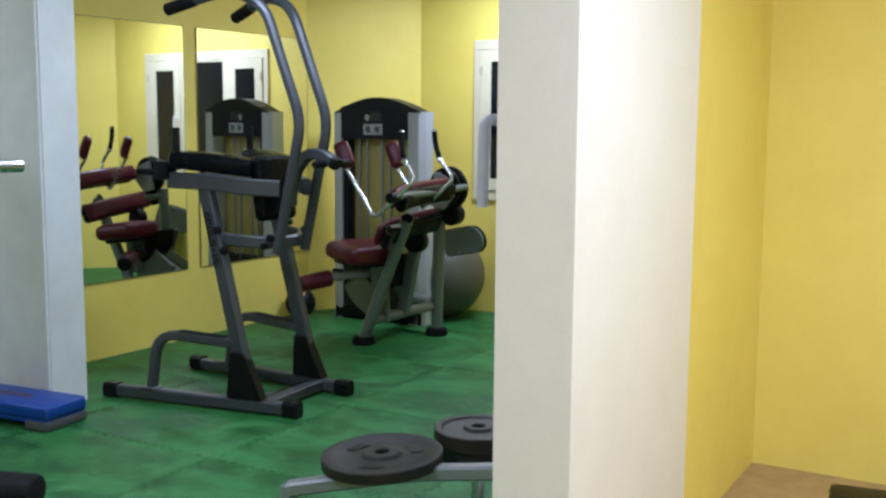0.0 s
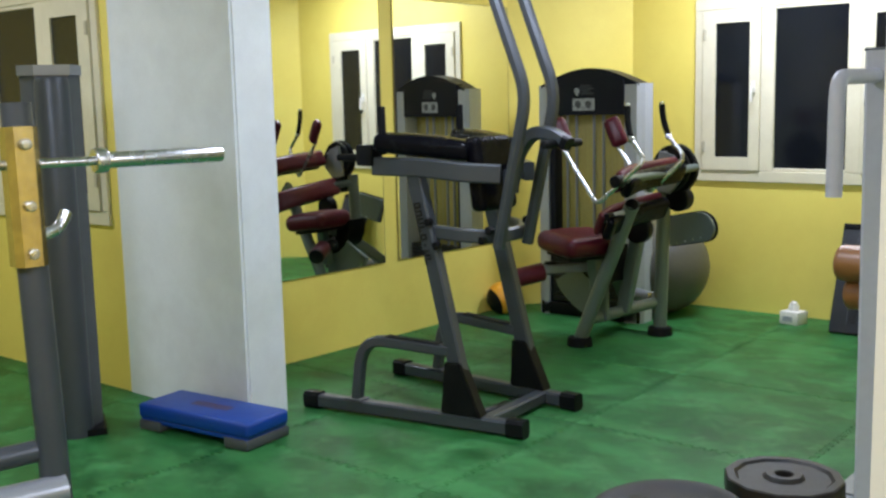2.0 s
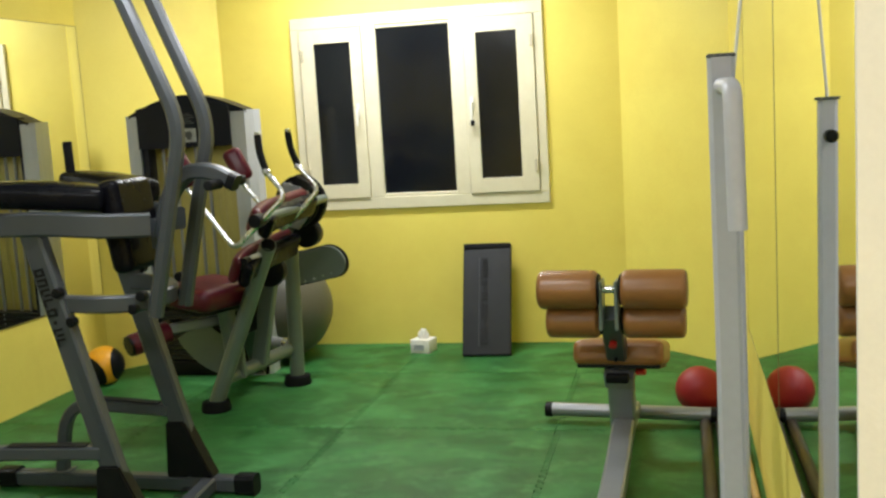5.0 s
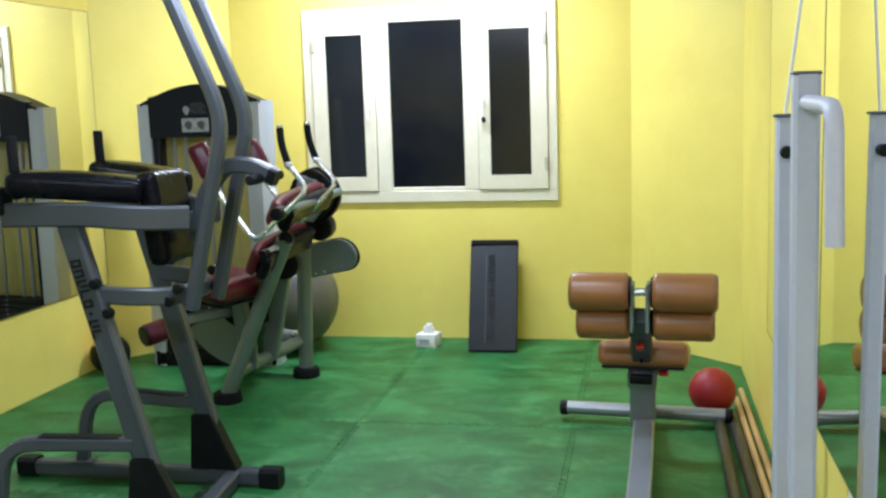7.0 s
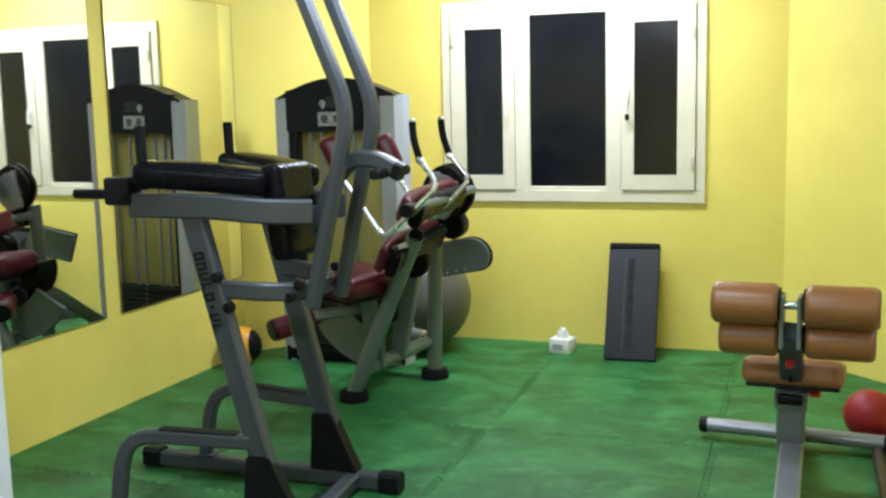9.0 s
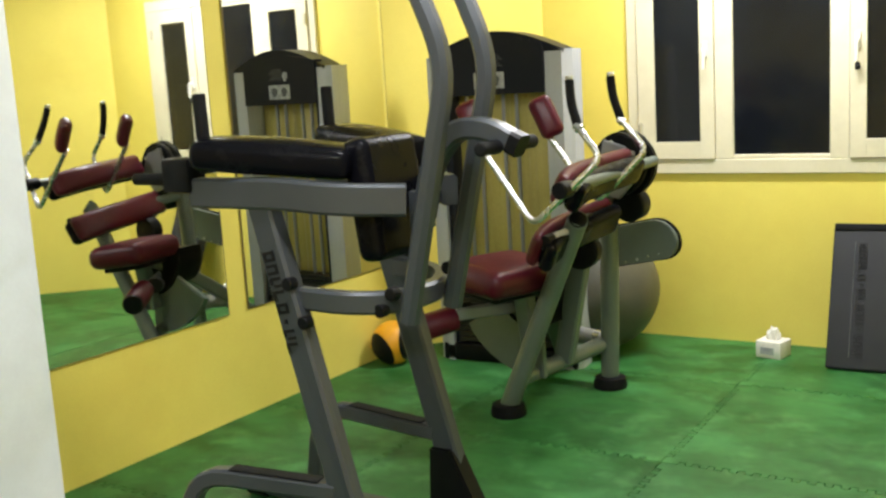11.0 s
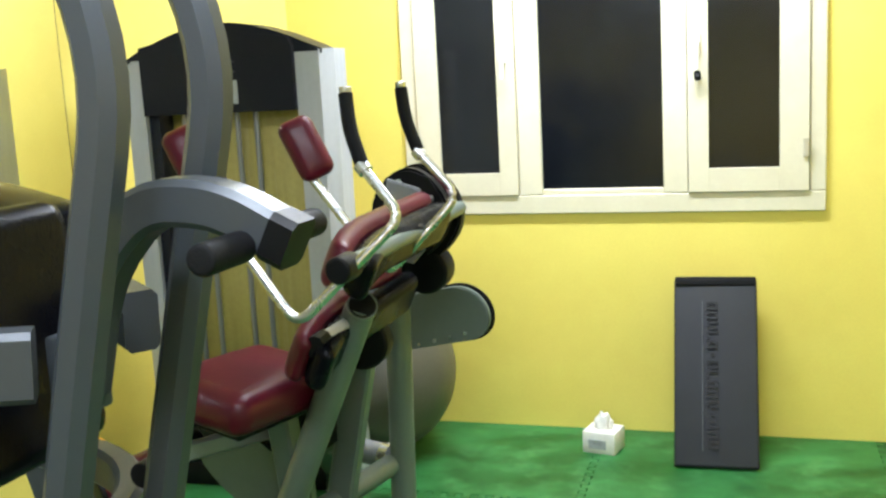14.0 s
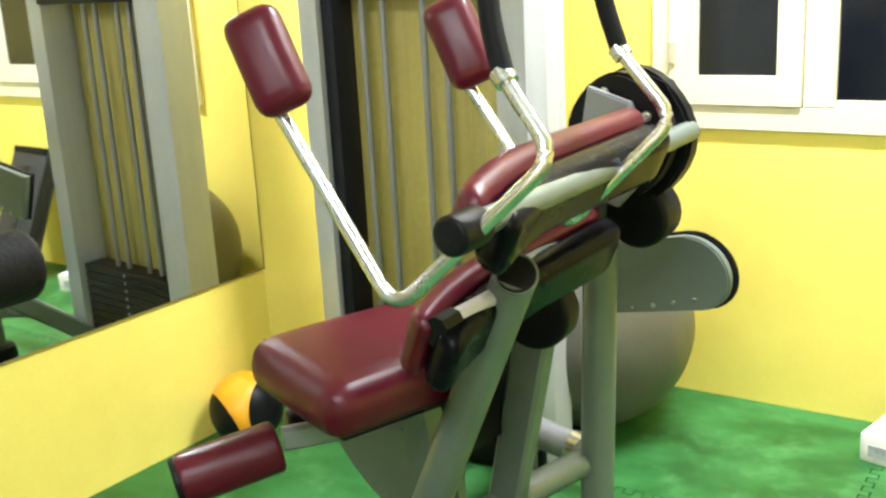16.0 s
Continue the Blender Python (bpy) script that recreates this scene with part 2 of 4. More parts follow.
def lathe(profile, n=32, bm=None, m=None):
    """Turns (radius, height) pairs about z."""
    own = bmesh.new()
    rings = [[own.verts.new((r * math.cos(2 * math.pi * i / n), r * math.sin(2 * math.pi * i / n), z)) for i in range(n)] if r > 1e-6
             else [own.verts.new((0, 0, z))] for r, z in profile]
    for a, b in zip(rings, rings[1:]):
        for i in range(n):
            j = (i + 1) % n
            if len(a) == 1 and len(b) == 1:
                continue
            if len(a) == 1:
                own.faces.new((a[0], b[i], b[j]))
            elif len(b) == 1:
                own.faces.new((a[i], a[j], b[0]))
            else:
                own.faces.new((a[i], a[j], b[j], b[i]))
    if len(rings[0]) > 1:
        own.faces.new(rings[0])
    if len(rings[-1]) > 1:
        own.faces.new(rings[-1])
    if m:
        own.transform(m)
    return merge(bm, own)


def axis_m(p, d):
    """A pose at p whose z points along d."""
    return Matrix.Translation(p) @ Vector(d).to_track_quat("Z", "Y").to_matrix().to_4x4()


def roll(p, q, r, rnd=0.02, n=28):
    """A padded roller from p to q with rounded ends."""
    p, q = Vector(p), Vector(q)
    h = (q - p).length
    prof = [(0.0, 0.0)] + [(r - rnd + rnd * math.sin(a), rnd - rnd * math.cos(a)) for a in (i * math.pi / 10 for i in range(6))]
    prof += [(r - rnd + rnd * math.cos(a), h - rnd + rnd * math.sin(a)) for a in (i * math.pi / 10 for i in range(6))] + [(0.0, h)]
    return lathe(prof, n, None, axis_m(p, q - p))


def cushion(lx, ly, lz, rnd=0.025, dome=0.012, nx=10, ny=8, taper=0.0):
    """A padded board, its top slightly domed, centred on its base."""
    bm = box(-lx / 2, -ly / 2, 0, lx / 2, ly / 2, lz, rnd, 4)
    for i in range(1, nx):
        x = -lx / 2 + lx * i / nx
        bmesh.ops.bisect_plane(bm, geom=bm.verts[:] + bm.edges[:] + bm.faces[:], plane_co=(x, 0, 0), plane_no=(1, 0, 0))
    for i in range(1, ny):
        y = -ly / 2 + ly * i / ny
        bmesh.ops.bisect_plane(bm, geom=bm.verts[:] + bm.edges[:] + bm.faces[:], plane_co=(0, y, 0), plane_no=(0, 1, 0))
    for v in bm.verts:
        k = max(0, v.co.z / lz)
        v.co.z += dome * k * (1 - (2 * v.co.x / lx) ** 2) * (1 - (2 * v.co.y / ly) ** 2)
        v.co.y *= 1 - taper * (v.co.x / lx + 0.5)
    return bm


def prism(pts, z0, z1, bm=None, bev=0.0):
    """An upright block on a plan outline."""
    own = bmesh.new()
    lo = [own.verts.new((x, y, z0)) for x, y in pts]
    hi = [own.verts.new((x, y, z1)) for x, y in pts]
    own.faces.new(lo[::-1])
    own.faces.new(hi)
    for i in range(len(pts)):
        j = (i + 1) % len(pts)
        own.faces.new((lo[i], lo[j], hi[j], hi[i]))
    if bev:
        bmesh.ops.bevel(own, geom=[e for e in own.edges if abs(e.verts[0].co.z - e.verts[1].co.z) > 0.01], offset=bev, segments=2, affect="EDGES")
    return merge(bm, own)


def slab(p0, p1, thick, z0, z1, holes=()):
    """A wall from p0 to p1 in plan, thick to its right; holes: (from, to, low, high) along it."""
    a, b = Vector((*p0, 0)), Vector((*p1, 0))
    d = (b - a)
    length = d.length
    d.normalize()
    nrm = Vector((d.y, -d.x, 0))
    m = Matrix(((d.x, nrm.x, 0, a.x), (d.y, nrm.y, 0, a.y), (0, 0, 1, 0), (0, 0, 0, 1)))
    bm = None
    s = 0.0
    for h0, h1, lo, hi in sorted(holes):
        bm = box(s, 0, z0, h0, thick, z1, 0, bm=bm)
        bm = box(h0, 0, z0, h1, thick, lo, 0, bm=bm)
        bm = box(h0, 0, hi, h1, thick, z1, 0, bm=bm)
        s = h1
    bm = box(s, 0, z0, length, thick, z1, 0, bm=bm)
    bm.transform(m)
    return bm


# ---- structure ----
S = lambda ob, label, cat: tagged(ob, label, cat, kind="structure")
XW = lambda y: 0.033 + 0.029 * y
XE = 3.79
WZ0, WZ1, WX0, WX1 = 0.893, 2.130, 1.104, 2.730
YS, YP = -9.4, -3.68
T = 0.22
S(part("wall_north", slab((3.18, 0), (0.607, 0), T, 0, CEIL, [(3.18 - WX1, 3.18 - WX0, WZ0, WZ1)]), YELLOW, None, smooth=False),
  "yellow painted plaster wall with the window", "wall")
S(part("wall_north_west", slab((0.607, 0), (XW(-0.722), -0.722), T, 0, CEIL), YELLOW, smooth=False), "yellow painted slanting corner wall", "wall")
S(part("wall_west", slab((XW(-0.722), -0.722), (XW(-3.46), -3.46), T, 0, CEIL), YELLOW, smooth=False), "yellow painted plaster wall that carries the mirrors", "wall")
W2 = (-2.0, -0.37, 0.875, 2.13)
YB = -3.715
S(part("wall_bay_north", slab((-0.30, YB), (-2.4, YB), T, 0, CEIL, [(-0.30 - W2[1], -0.30 - W2[0], W2[2], W2[3])]), YELLOW, smooth=False),
  "yellow painted bay wall with a window beside the column", "wall")
S(part("wall_bay_west", slab((-2.4, YB), (-2.4, YS), T, 0, CEIL), YELLOW, smooth=False), "plain yellow painted wall", "wall")
S(part("wall_north_east", slab((XE, -0.60), (3.18, 0), T, 0, CEIL), YELLOW, smooth=False), "yellow painted slanting corner wall", "wall")
S(part("wall_east", prism([(XE, -0.60), (3.985, -0.60), (3.985, YP), (XE, YP)], 0, CEIL), YELLOW, smooth=False), "yellow painted partition wall", "wall")
S(part("pillar_east", prism([(XE + 0.003, YP), (3.992, YP), (3.985, -4.70), (3.768, -4.73), (3.770, -4.703), (XE + 0.003, -4.703)], 0, CEIL), CREAM, smooth=False), "white painted end of the partition wall", "pillar")
S(part("wall_corridor_north", slab((7.4, -2.643), (3.985, -2.643), T, 0, CEIL), YELLOW, smooth=False), "yellow painted corridor wall", "wall")
S(part("wall_corridor_east", slab((7.4, YS), (7.4, -2.643), T, 0, CEIL), YELLOW, smooth=False), "plain yellow painted wall", "wall")
S(part("wall_south", slab((-2.4, YS), (7.4, YS), T, 0, CEIL), YELLOW, smooth=False), "plain yellow painted wall", "wall")
S(part("column_west", prism([(-0.30, -3.722), (0.668, -3.722), (0.645, -3.46), (-0.30, -3.46)], 0, CEIL, bev=0.012), WHITE, smooth=False), "white painted concrete column with scuffed faces", "column")
S(part("ceiling", box(-2.7, YS - 0.3, CEIL, 7.7, 0.3, CEIL + 0.1), CEILING, smooth=False), "white painted ceiling", "ceiling")
S(part("floor_corridor", box(3.985, YS, -0.02, 7.4, -2.643, 0.003), TILE, smooth=False), "brown tiled corridor floor", "floor")
S(part("floor", box(-2.7, YS - 0.3, -0.12, 7.7, 0.3, -0.022), TILE, smooth=False), "brown floor under the mats", "floor")


def moved(old, now, turn=0.0, size=1.0, rise=0.0):
    """Carries the plan point old to now, turning and sizing about it."""
    return (Matrix.Translation((*now, rise)) @ Matrix.Rotation(radians(turn), 4, "Z") @ Matrix.Diagonal((size, size, 1, 1))
            @ Matrix.Translation((-old[0], -old[1], 0)))


# ---- windows ----
def window(name, label, x0, x1, z0, z1, m, glass):
    """A three-light window with opening side sashes, in plan along local x, the room on the -y side."""
    w = tagged(new(name), label, "window", kind="structure")
    w.matrix_basis = m
    fr = None
    d0, d1 = -0.02, 0.07
    b, bz = 0.058, 0.075
    for a, c, e, f in ((x0, z0, x1, z0 + bz), (x0, z1 - bz, x1, z1), (x0, z0 + bz, x0 + b, z1 - bz), (x1 - b, z0 + bz, x1, z1 - bz)):
        fr = box(a, d0, c, e, d1, f, 0.004, 1, fr)
    W = x1 - x0
    s1, s2 = x0 + W * 0.319, x0 + W * 0.666
    for s in (s1, s2):
        fr = box(s - 0.046, d0, z0 + bz, s + 0.046, d1, z1 - bz, 0.004, 1, fr)
    for p, q in ((z0 + bz, z0 + bz + 0.022), (z1 - bz - 0.022, z1 - bz)):
        fr = box(s1 + 0.046, -0.012, p, s2 - 0.046, 0.05, q, 0.004, 1, fr)
    part("window_frame", fr, FRAME, w, "", False)
    for a, c in ((x0 + b + 0.003, s1 - 0.049), (s2 + 0.049, x1 - b - 0.003)):
        sb = None
        k = 0.090
        kl, kr = (0.093, 0.074) if a < s1 else (0.075, 0.104)
        zz0, zz1 = z0 + bz + 0.003, z1 - bz - 0.003
        for p, q, r, t in ((a + kl, zz0, c - kr, zz0 + k), (a + kl, zz1 - k, c - kr, zz1), (a, zz0, a + kl, zz1), (c - kr, zz0, c, zz1)):
            sb = box(p, -0.031, q, r, 0.03, t, 0.0012, 1, sb)
        sash = part("sash", sb, FRAME, w, "", False)
        part("pane", box(a + kl - 0.01, -0.020, zz0 + k - 0.01, c - kr + 0.01, -0.014, zz1 - k + 0.01), glass, sash, "dark night window pane", False)
        hx = c - k * 0.45 if a < s1 else a + k * 0.4
        hz = (z0 + z1) / 2 + 0.02
        h = box(hx - 0.012, -0.045, hz - 0.04, hx + 0.012, -0.031, hz + 0.04, 0.004, 1)
        h = beam([(hx, -0.04, hz), (hx, -0.07, hz), (hx, -0.075, hz - 0.10)], 0.018, 0.014, 0.015, h, up=(1, 0, 0), c=0.004)
        part("handle", h, PAPER, sash, "white lever handle")
        if a > s1:
            part("lock_cylinder", roll((hx, -0.05, hz - 0.11), (hx + 0.004, -0.07, hz - 0.135), 0.013, 0.004, 12), BLACK, sash, "black lock cylinder")
        hb = None
        ex = a + 0.012 if a < s1 else c - 0.012
        for zz in (zz0 + 0.16, zz1 - 0.16):
            hb = box(ex - 0.010, -0.042, zz - 0.035, ex + 0.012, -0.031, zz + 0.035, 0.003, 1, hb)
        part("hinge", hb, HINGE, sash, "worn hinge")
    part("pane", box(s1 + 0.03, 0.0, z0 + bz - 0.01, s2 - 0.03, 0.006, z1 - bz + 0.01), glass, w, "dark fixed night pane", False)
    return w


window("window_1", "cream painted three-light window, dark at night", WX0, WX1, WZ0, WZ1, pose(0, 0.0, 0), GLASSY)
window("window_2", "cream painted window by the column, dark at night", W2[0], W2[1], W2[2], W2[3], pose(0, YB, 0), PEBBLED)
for nm, m in (("night_outside_north", pose(1.8, 0.32, 1.5)), ("night_outside_bay", pose(-1.2, YB + 0.32, 1.5))):
    S(part(nm, box(-1.2, 0, -1, 1.2, 0.02, 1), PRINT, smooth=False), "black night outside the window", "backdrop").matrix_basis = m


# ---- mirrors ----
def mirror(p0, p1, z0, z1, label):
    a, b = Vector((*p0, 0)), Vector((*p1, 0))
    L = (b - a).length
    rz = math.degrees(math.atan2(b.y - a.y, b.x - a.x))
    t = thing("wall_mirror", label, "mirror", pose(a.x, a.y, 0, 0, 0, rz), "wall mirrors")
    part("mirror_glass", box(0.0, -0.010, z0, L, -0.004, z1), MIRROR, t, smooth=False)
    e = None
    for x0, zz0, x1, zz1 in ((-0.003, z0 - 0.003, L + 0.003, z0), (-0.003, z1, L + 0.003, z1 + 0.003), (-0.003, z0, 0, z1), (L, z0, L + 0.003, z1)):
        e = box(x0, -0.0105, zz0, x1, -0.001, zz1, 0, bm=e)
    part("edge", e, EDGE, t, "brown mirror edge", False)
    return t


MZ1 = 2.12
mirror((XW(-3.40), -3.40), (XW(-2.022), -2.022), 0.487, MZ1, "large frameless mirror on the yellow wall")
mirror((XW(-1.893), -1.893), (XW(-0.732), -0.732), 0.487, MZ1, "large frameless mirror beside the corner")
mirror((XE, -1.90), (XE, -3.235), 0.50, MZ1, "large frameless mirror on the partition wall")
mirror((XE, -3.25), (XE, -4.695), 0.50, MZ1, "large frameless mirror at the wall's end")

# ---- ceiling lamps ----
# unseen fixtures, assumed at each lamp's place
def ceiling_lamp(x, y):
    t = thing("ceiling_lamp", "assumed white fluorescent batten lamp on the unseen ceiling", "lamp", pose(x, y, CEIL), "ceiling lamps")
    part("housing", box(-0.62, -0.05, -0.05, 0.62, 0.05, 0.0, 0.008), PAPER, t)
    part("tube", tube([(-0.6, 0, -0.072), (0.6, 0, -0.072)], 0.014), TUBE, t)


for lx, ly, _ in LAMPS:
    ceiling_lamp(lx, ly)


# ---- dip and pull-up stand ----
def letters(parent, origin, along, across, n, size, name="lettering"):
    """A row of dark bars in place of a maker's name."""
    o, a, c = Vector(origin), Vector(along).normalized(), Vector(across).normalized()
    nn = a.cross(c)
    bm = None
    for i in range(n):
        m = Matrix((a.to_4d(), c.to_4d(), nn.to_4d(), (0, 0, 0, 1))).transposed()
        for k in range(3):
            m[3][k] = 0
        m.translation = o + a * (i * size * 0.92)
        if i % 6 == 5:
            bm = box(size * 0.2, size * 0.35, 0, size * 0.5, size * 0.65, 0.002, 0, bm=bm, m=m)
            continue
        k = (i * 5 + 2) % 4
        bm = box(0, 0, 0, size * 0.22, size, 0.002, 0, bm=bm, m=m)
        if k != 1:
            bm = box(size * 0.5, 0 if k else size * 0.3, 0, size * 0.72, size, 0.002, 0, bm=bm, m=m)
        if k < 3:
            bm = box(size * 0.22, 0, 0, size * (0.5 if k != 1 else 0.72), size * 0.22, 0.002, 0, bm=bm, m=m)
        if k > 1:
            bm = box(size * 0.22, size * 0.78, 0, size * 0.5, size, 0.002, 0, bm=bm, m=m)
    return part(name, bm, PRINT, parent, "black maker's lettering", False)


def dip_station():
    t = thing("dip_station", "grey steel dip and pull-up stand with black pads", "gym machine", pose(0.645, -2.998, 0, 0, 0, 4.0))
    for sgn, r0, r1, lb, lt in ((-1, (0, -0.36), (1.18, -0.235), (0.90, -0.265), (0.635, -0.265)), (1, (0, 0.36), (1.18, 0.25), (0.93, 0.273), (0.635, 0.225))):
        a, b = Vector((*r0, 0.042)), Vector((*r1, 0.042))
        d = (b - a).normalized()
        rail = part("rail", beam([a + d * 0.05, b - d * 0.05], 0.062, 0.062), GREY, t)
        for p, q in ((a, a + d * 0.085), (b, b - d * 0.085)):
            part("end_cap", beam([p, q], 0.074, 0.082, c=0.014), BLACK, rail, "black rubber end cap")
        L0, L1 = Vector((*lb, 0.06)), Vector((*lt, 1.16))
        leg = part("leg", beam([L0, L1], 0.056, 0.082, up=(1, 0, 0)), GREY, t)
        g = bmesh.new()
        ld = (L1 - L0).normalized()
        base = L0 + Vector((0, 0, 0.014))
        outline = [base - d * 0.13, base + d * 0.075, L0 + ld * 0.26 + d * 0.035, L0 + ld * 0.26 - d * 0.045]
        side = Vector((-d.y, d.x, 0)) * 0.036
        lo, hi = [g.verts.new(p - side) for p in outline], [g.verts.new(p + side) for p in outline]
        g.faces.new(lo)
        g.faces.new(hi)
        for i in range(4):
            g.faces.new((lo[i], lo[(i + 1) % 4], hi[(i + 1) % 4], hi[i]))
        bmesh.ops.bevel(g, geom=g.edges[:], offset=0.006, segments=2, affect="EDGES")
        part("gusset_cover", g, BLACK, leg, "black plastic gusset cover")
        if sgn < 0:
            letters(leg, L0 + ld * 0.99 + Vector((-0.022, -0.0295, 0)), -ld, Vector((1, 0, 0.2)), 8, 0.040)
        # foot rest
        f0 = a + d * 0.295
        top = L0 + ld * 0.31
        sp = [f0 + Vector((0, 0, 0.02)), f0 + d * 0.04 + Vector((0, 0, 0.33)), top + Vector((-0.02, 0, -0.005))]
        fr = part("foot_rest", beam([sp[0], sp[1], sp[2]], 0.05, 0.05, 0.13, up=(0, 1, 0)), GREY, t)
        dd = (sp[2] - sp[1]).normalized()
        part("grip_tape", beam([sp[1] + dd * 0.14 + Vector((0, 0, 0.027)), sp[2] - dd * 0.05 + Vector((0, 0, 0.027))], 0.046, 0.004, c=0.001), RUBBER, fr, "black grip tape")
        part("foot_plate", box(-0.05, -0.04, 0, 0.05, 0.04, 0.008, 0.003, 1, None, Matrix.Translation(f0 + Vector((0, 0, 0.031)))), GREY, fr)
        # arm with elbow pad
        v0, v1 = sgn * 0.275 - 0.015, sgn * 0.15 - 0.03
        arm = part("arm_beam", beam([(0.40, v0, 1.185), (0.72, v0 * 0.96, 1.185), (0.88, v1 + sgn * 0.06, 1.165), (1.03, v1 * 0.7 - 0.012, 1.155)], 0.05, 0.085, 0.12), GREY, t)
        ux = Vector((1, -sgn * 0.36, -0.1)).normalized()
        uz = Vector((0.1, 0, 1)).normalized()
        uy = uz.cross(ux).normalized()
        pm = Matrix(((ux.x, uy.x, uz.x, 0.645), (ux.y, uy.y, uz.y, sgn * 0.215), (ux.z, uy.z, uz.z, 1.232), (0, 0, 0, 1)))
        c = cushion(0.47, 0.15, 0.088, 0.03, 0.014)
        c.transform(pm)
        part("elbow_pad", c, VINYL, arm, "black vinyl elbow pad")
        part("end_block", box(-0.055, -0.038, -0.05, 0.055, 0.038, 0.05, 0.012, 2, None, Matrix.Translation((0.36, v0, 1.235))), BLACK, arm, "black plastic end block")
        part("hand_grip", roll((0.455, v0 + 0.0, 1.24), (0.45, v0 + 0.0, 1.462), 0.019, 0.006, 16), RUBBER, arm, "black foam hand grip")
        part("handle_rod", roll((0.33, v0, 1.222), (0.15, v0, 1.222), 0.018, 0.006, 16), RUBBER, arm, "black foam handle")
        # pull-up upright
        vb = -0.165 if sgn < 0 else 0.045
        up = [(1.035, vb, 0.83), (1.125, vb, 1.20), (1.20, vb, 1.50), (1.085, vb, 1.78), (0.965, vb, 2.08), (0.77, vb + sgn * 0.05, 2.155), (0.51, vb + sgn * 0.12, 2.09)]
        bar = part("pull_up_upright", beam(up, 0.050, 0.050, 0.10, up=(1, 0, 0), c=0.013), GREY, t)
        part("pull_up_grip", roll((0.59, vb + sgn * 0.10, 2.11), (0.42, vb + sgn * 0.145, 2.062), 0.032, 0.01, 16), RUBBER, bar, "black foam pull-up grip")
    part("brace", beam([(0.71, -0.25, 0.895), (0.88, -0.235, 0.885), (0.985, -0.14, 0.875), (0.99, 0.07, 0.875), (0.88, 0.20, 0.885), (0.71, 0.225, 0.895)], 0.042, 0.062, 0.10), GREY, t)
    for u, v, z in ((0.735, -0.292, 0.94), (0.775, -0.285, 0.835), (0.99, -0.17, 0.905), (0.96, -0.185, 0.86), (1.0, 0.09, 0.93), (1.01, 0.085, 0.87), (0.735, 0.262, 0.94)):
        part("bolt", roll((u, v - 0.016, z), (u, v + 0.016, z), 0.019, 0.004, 12), BLACK, t, "black bolt head")
    part("cross_beam", beam([(0.98, -0.24, 0.045), (0.98, 0.27, 0.045)], 0.062, 0.058), GREY, t)
    letters(t, (0.955, -0.10, 0.0755), (0, 1, 0), (-1, 0, 0), 8, 0.034)
    part("cross_brace", beam([(0.86, -0.22, 0.045), (0.97, 0.05, 0.045)], 0.04, 0.045), GREY, t)
    c = cushion(0.34, 0.26, 0.085, 0.03, 0.012)
    c.transform(Matrix.Translation((0.965, -0.035, 1.16)) @ Euler((0, radians(-97), 0)).to_matrix().to_4x4() @ Matrix.Translation((0, 0, 0.03)))
    bp = part("back_pad", c, VINYL, t, "black vinyl back pad")
    part("pad_bracket", box(0.99, -0.075, 1.06, 1.025, 0.005, 1.17, 0.006), GREY, bp)
    dip = part("dip_arm", beam([(1.03, -0.06, 1.10), (1.07, -0.06, 1.25), (1.155, -0.06, 1.338), (1.255, -0.06, 1.332), (1.325, -0.06, 1.294)], 0.056, 0.054, 0.08, up=(0, 1, 0)), GREY, t)
    part("end_cap", beam([(1.315, -0.06, 1.299), (1.343, -0.06, 1.285)], 0.059, 0.057, up=(0, 1, 0)), BLACK, dip, "black plastic end cap")
    for v0, v1 in ((-0.085, -0.175), (-0.035, 0.10)):
        part("dip_grip", roll((1.288, v0, 1.287), (1.288, v1, 1.287), 0.0185, 0.006, 18), RUBBER, dip, "black foam dip grip")
    # the upper frame stands slightly turned on its base
    for ob in list(t.children_recursive):
        for v in ob.data.vertices:
            k = min(1.0, max(0.0, (v.co.z - 0.12) / 0.72))
            a = radians(-6.5) * k * k * (3 - 2 * k)
            x, y = v.co.x - 0.9, v.co.y
            v.co.x, v.co.y = 0.9 + x * math.cos(a) - y * math.sin(a), x * math.sin(a) + y * math.cos(a)
    return t


dip_station()


# ---- abdominal machine ----
def pad_at(lx, ly, lz, p, ux, uz, rnd=0.03, dome=0.012):
    ux, uz = Vector(ux).normalized(), Vector(uz).normalized()
    uy = uz.cross(ux).normalized()
    ux = uy.cross(uz).normalized()
    c = cushion(lx, ly, lz, rnd, dome)
    c.transform(Matrix(((ux.x, uy.x, uz.x, p[0]), (ux.y, uy.y, uz.y, p[1]), (ux.z, uy.z, uz.z, p[2]), (0, 0, 0, 1))))
    return c


def disc_plate(pts, y0, y1, bev=0.004):
    """A flat plate, outlined in x and z, between two depths."""
    bm = bmesh.new()
    lo, hi = [bm.verts.new((x, y0, z)) for x, z in pts], [bm.verts.new((x, y1, z)) for x, z in pts]
    bm.faces.new(lo)
    bm.faces.new(hi)
    for i in range(len(pts)):
        bm.faces.new((lo[i], lo[(i + 1) % len(pts)], hi[(i + 1) % len(pts)], hi[i]))
    if bev:
        bmesh.ops.bevel(bm, geom=[e for e in bm.edges if abs(e.verts[0].co.y - e.verts[1].co.y) < 1e-5], offset=bev, segments=2, affect="EDGES")
    return bm


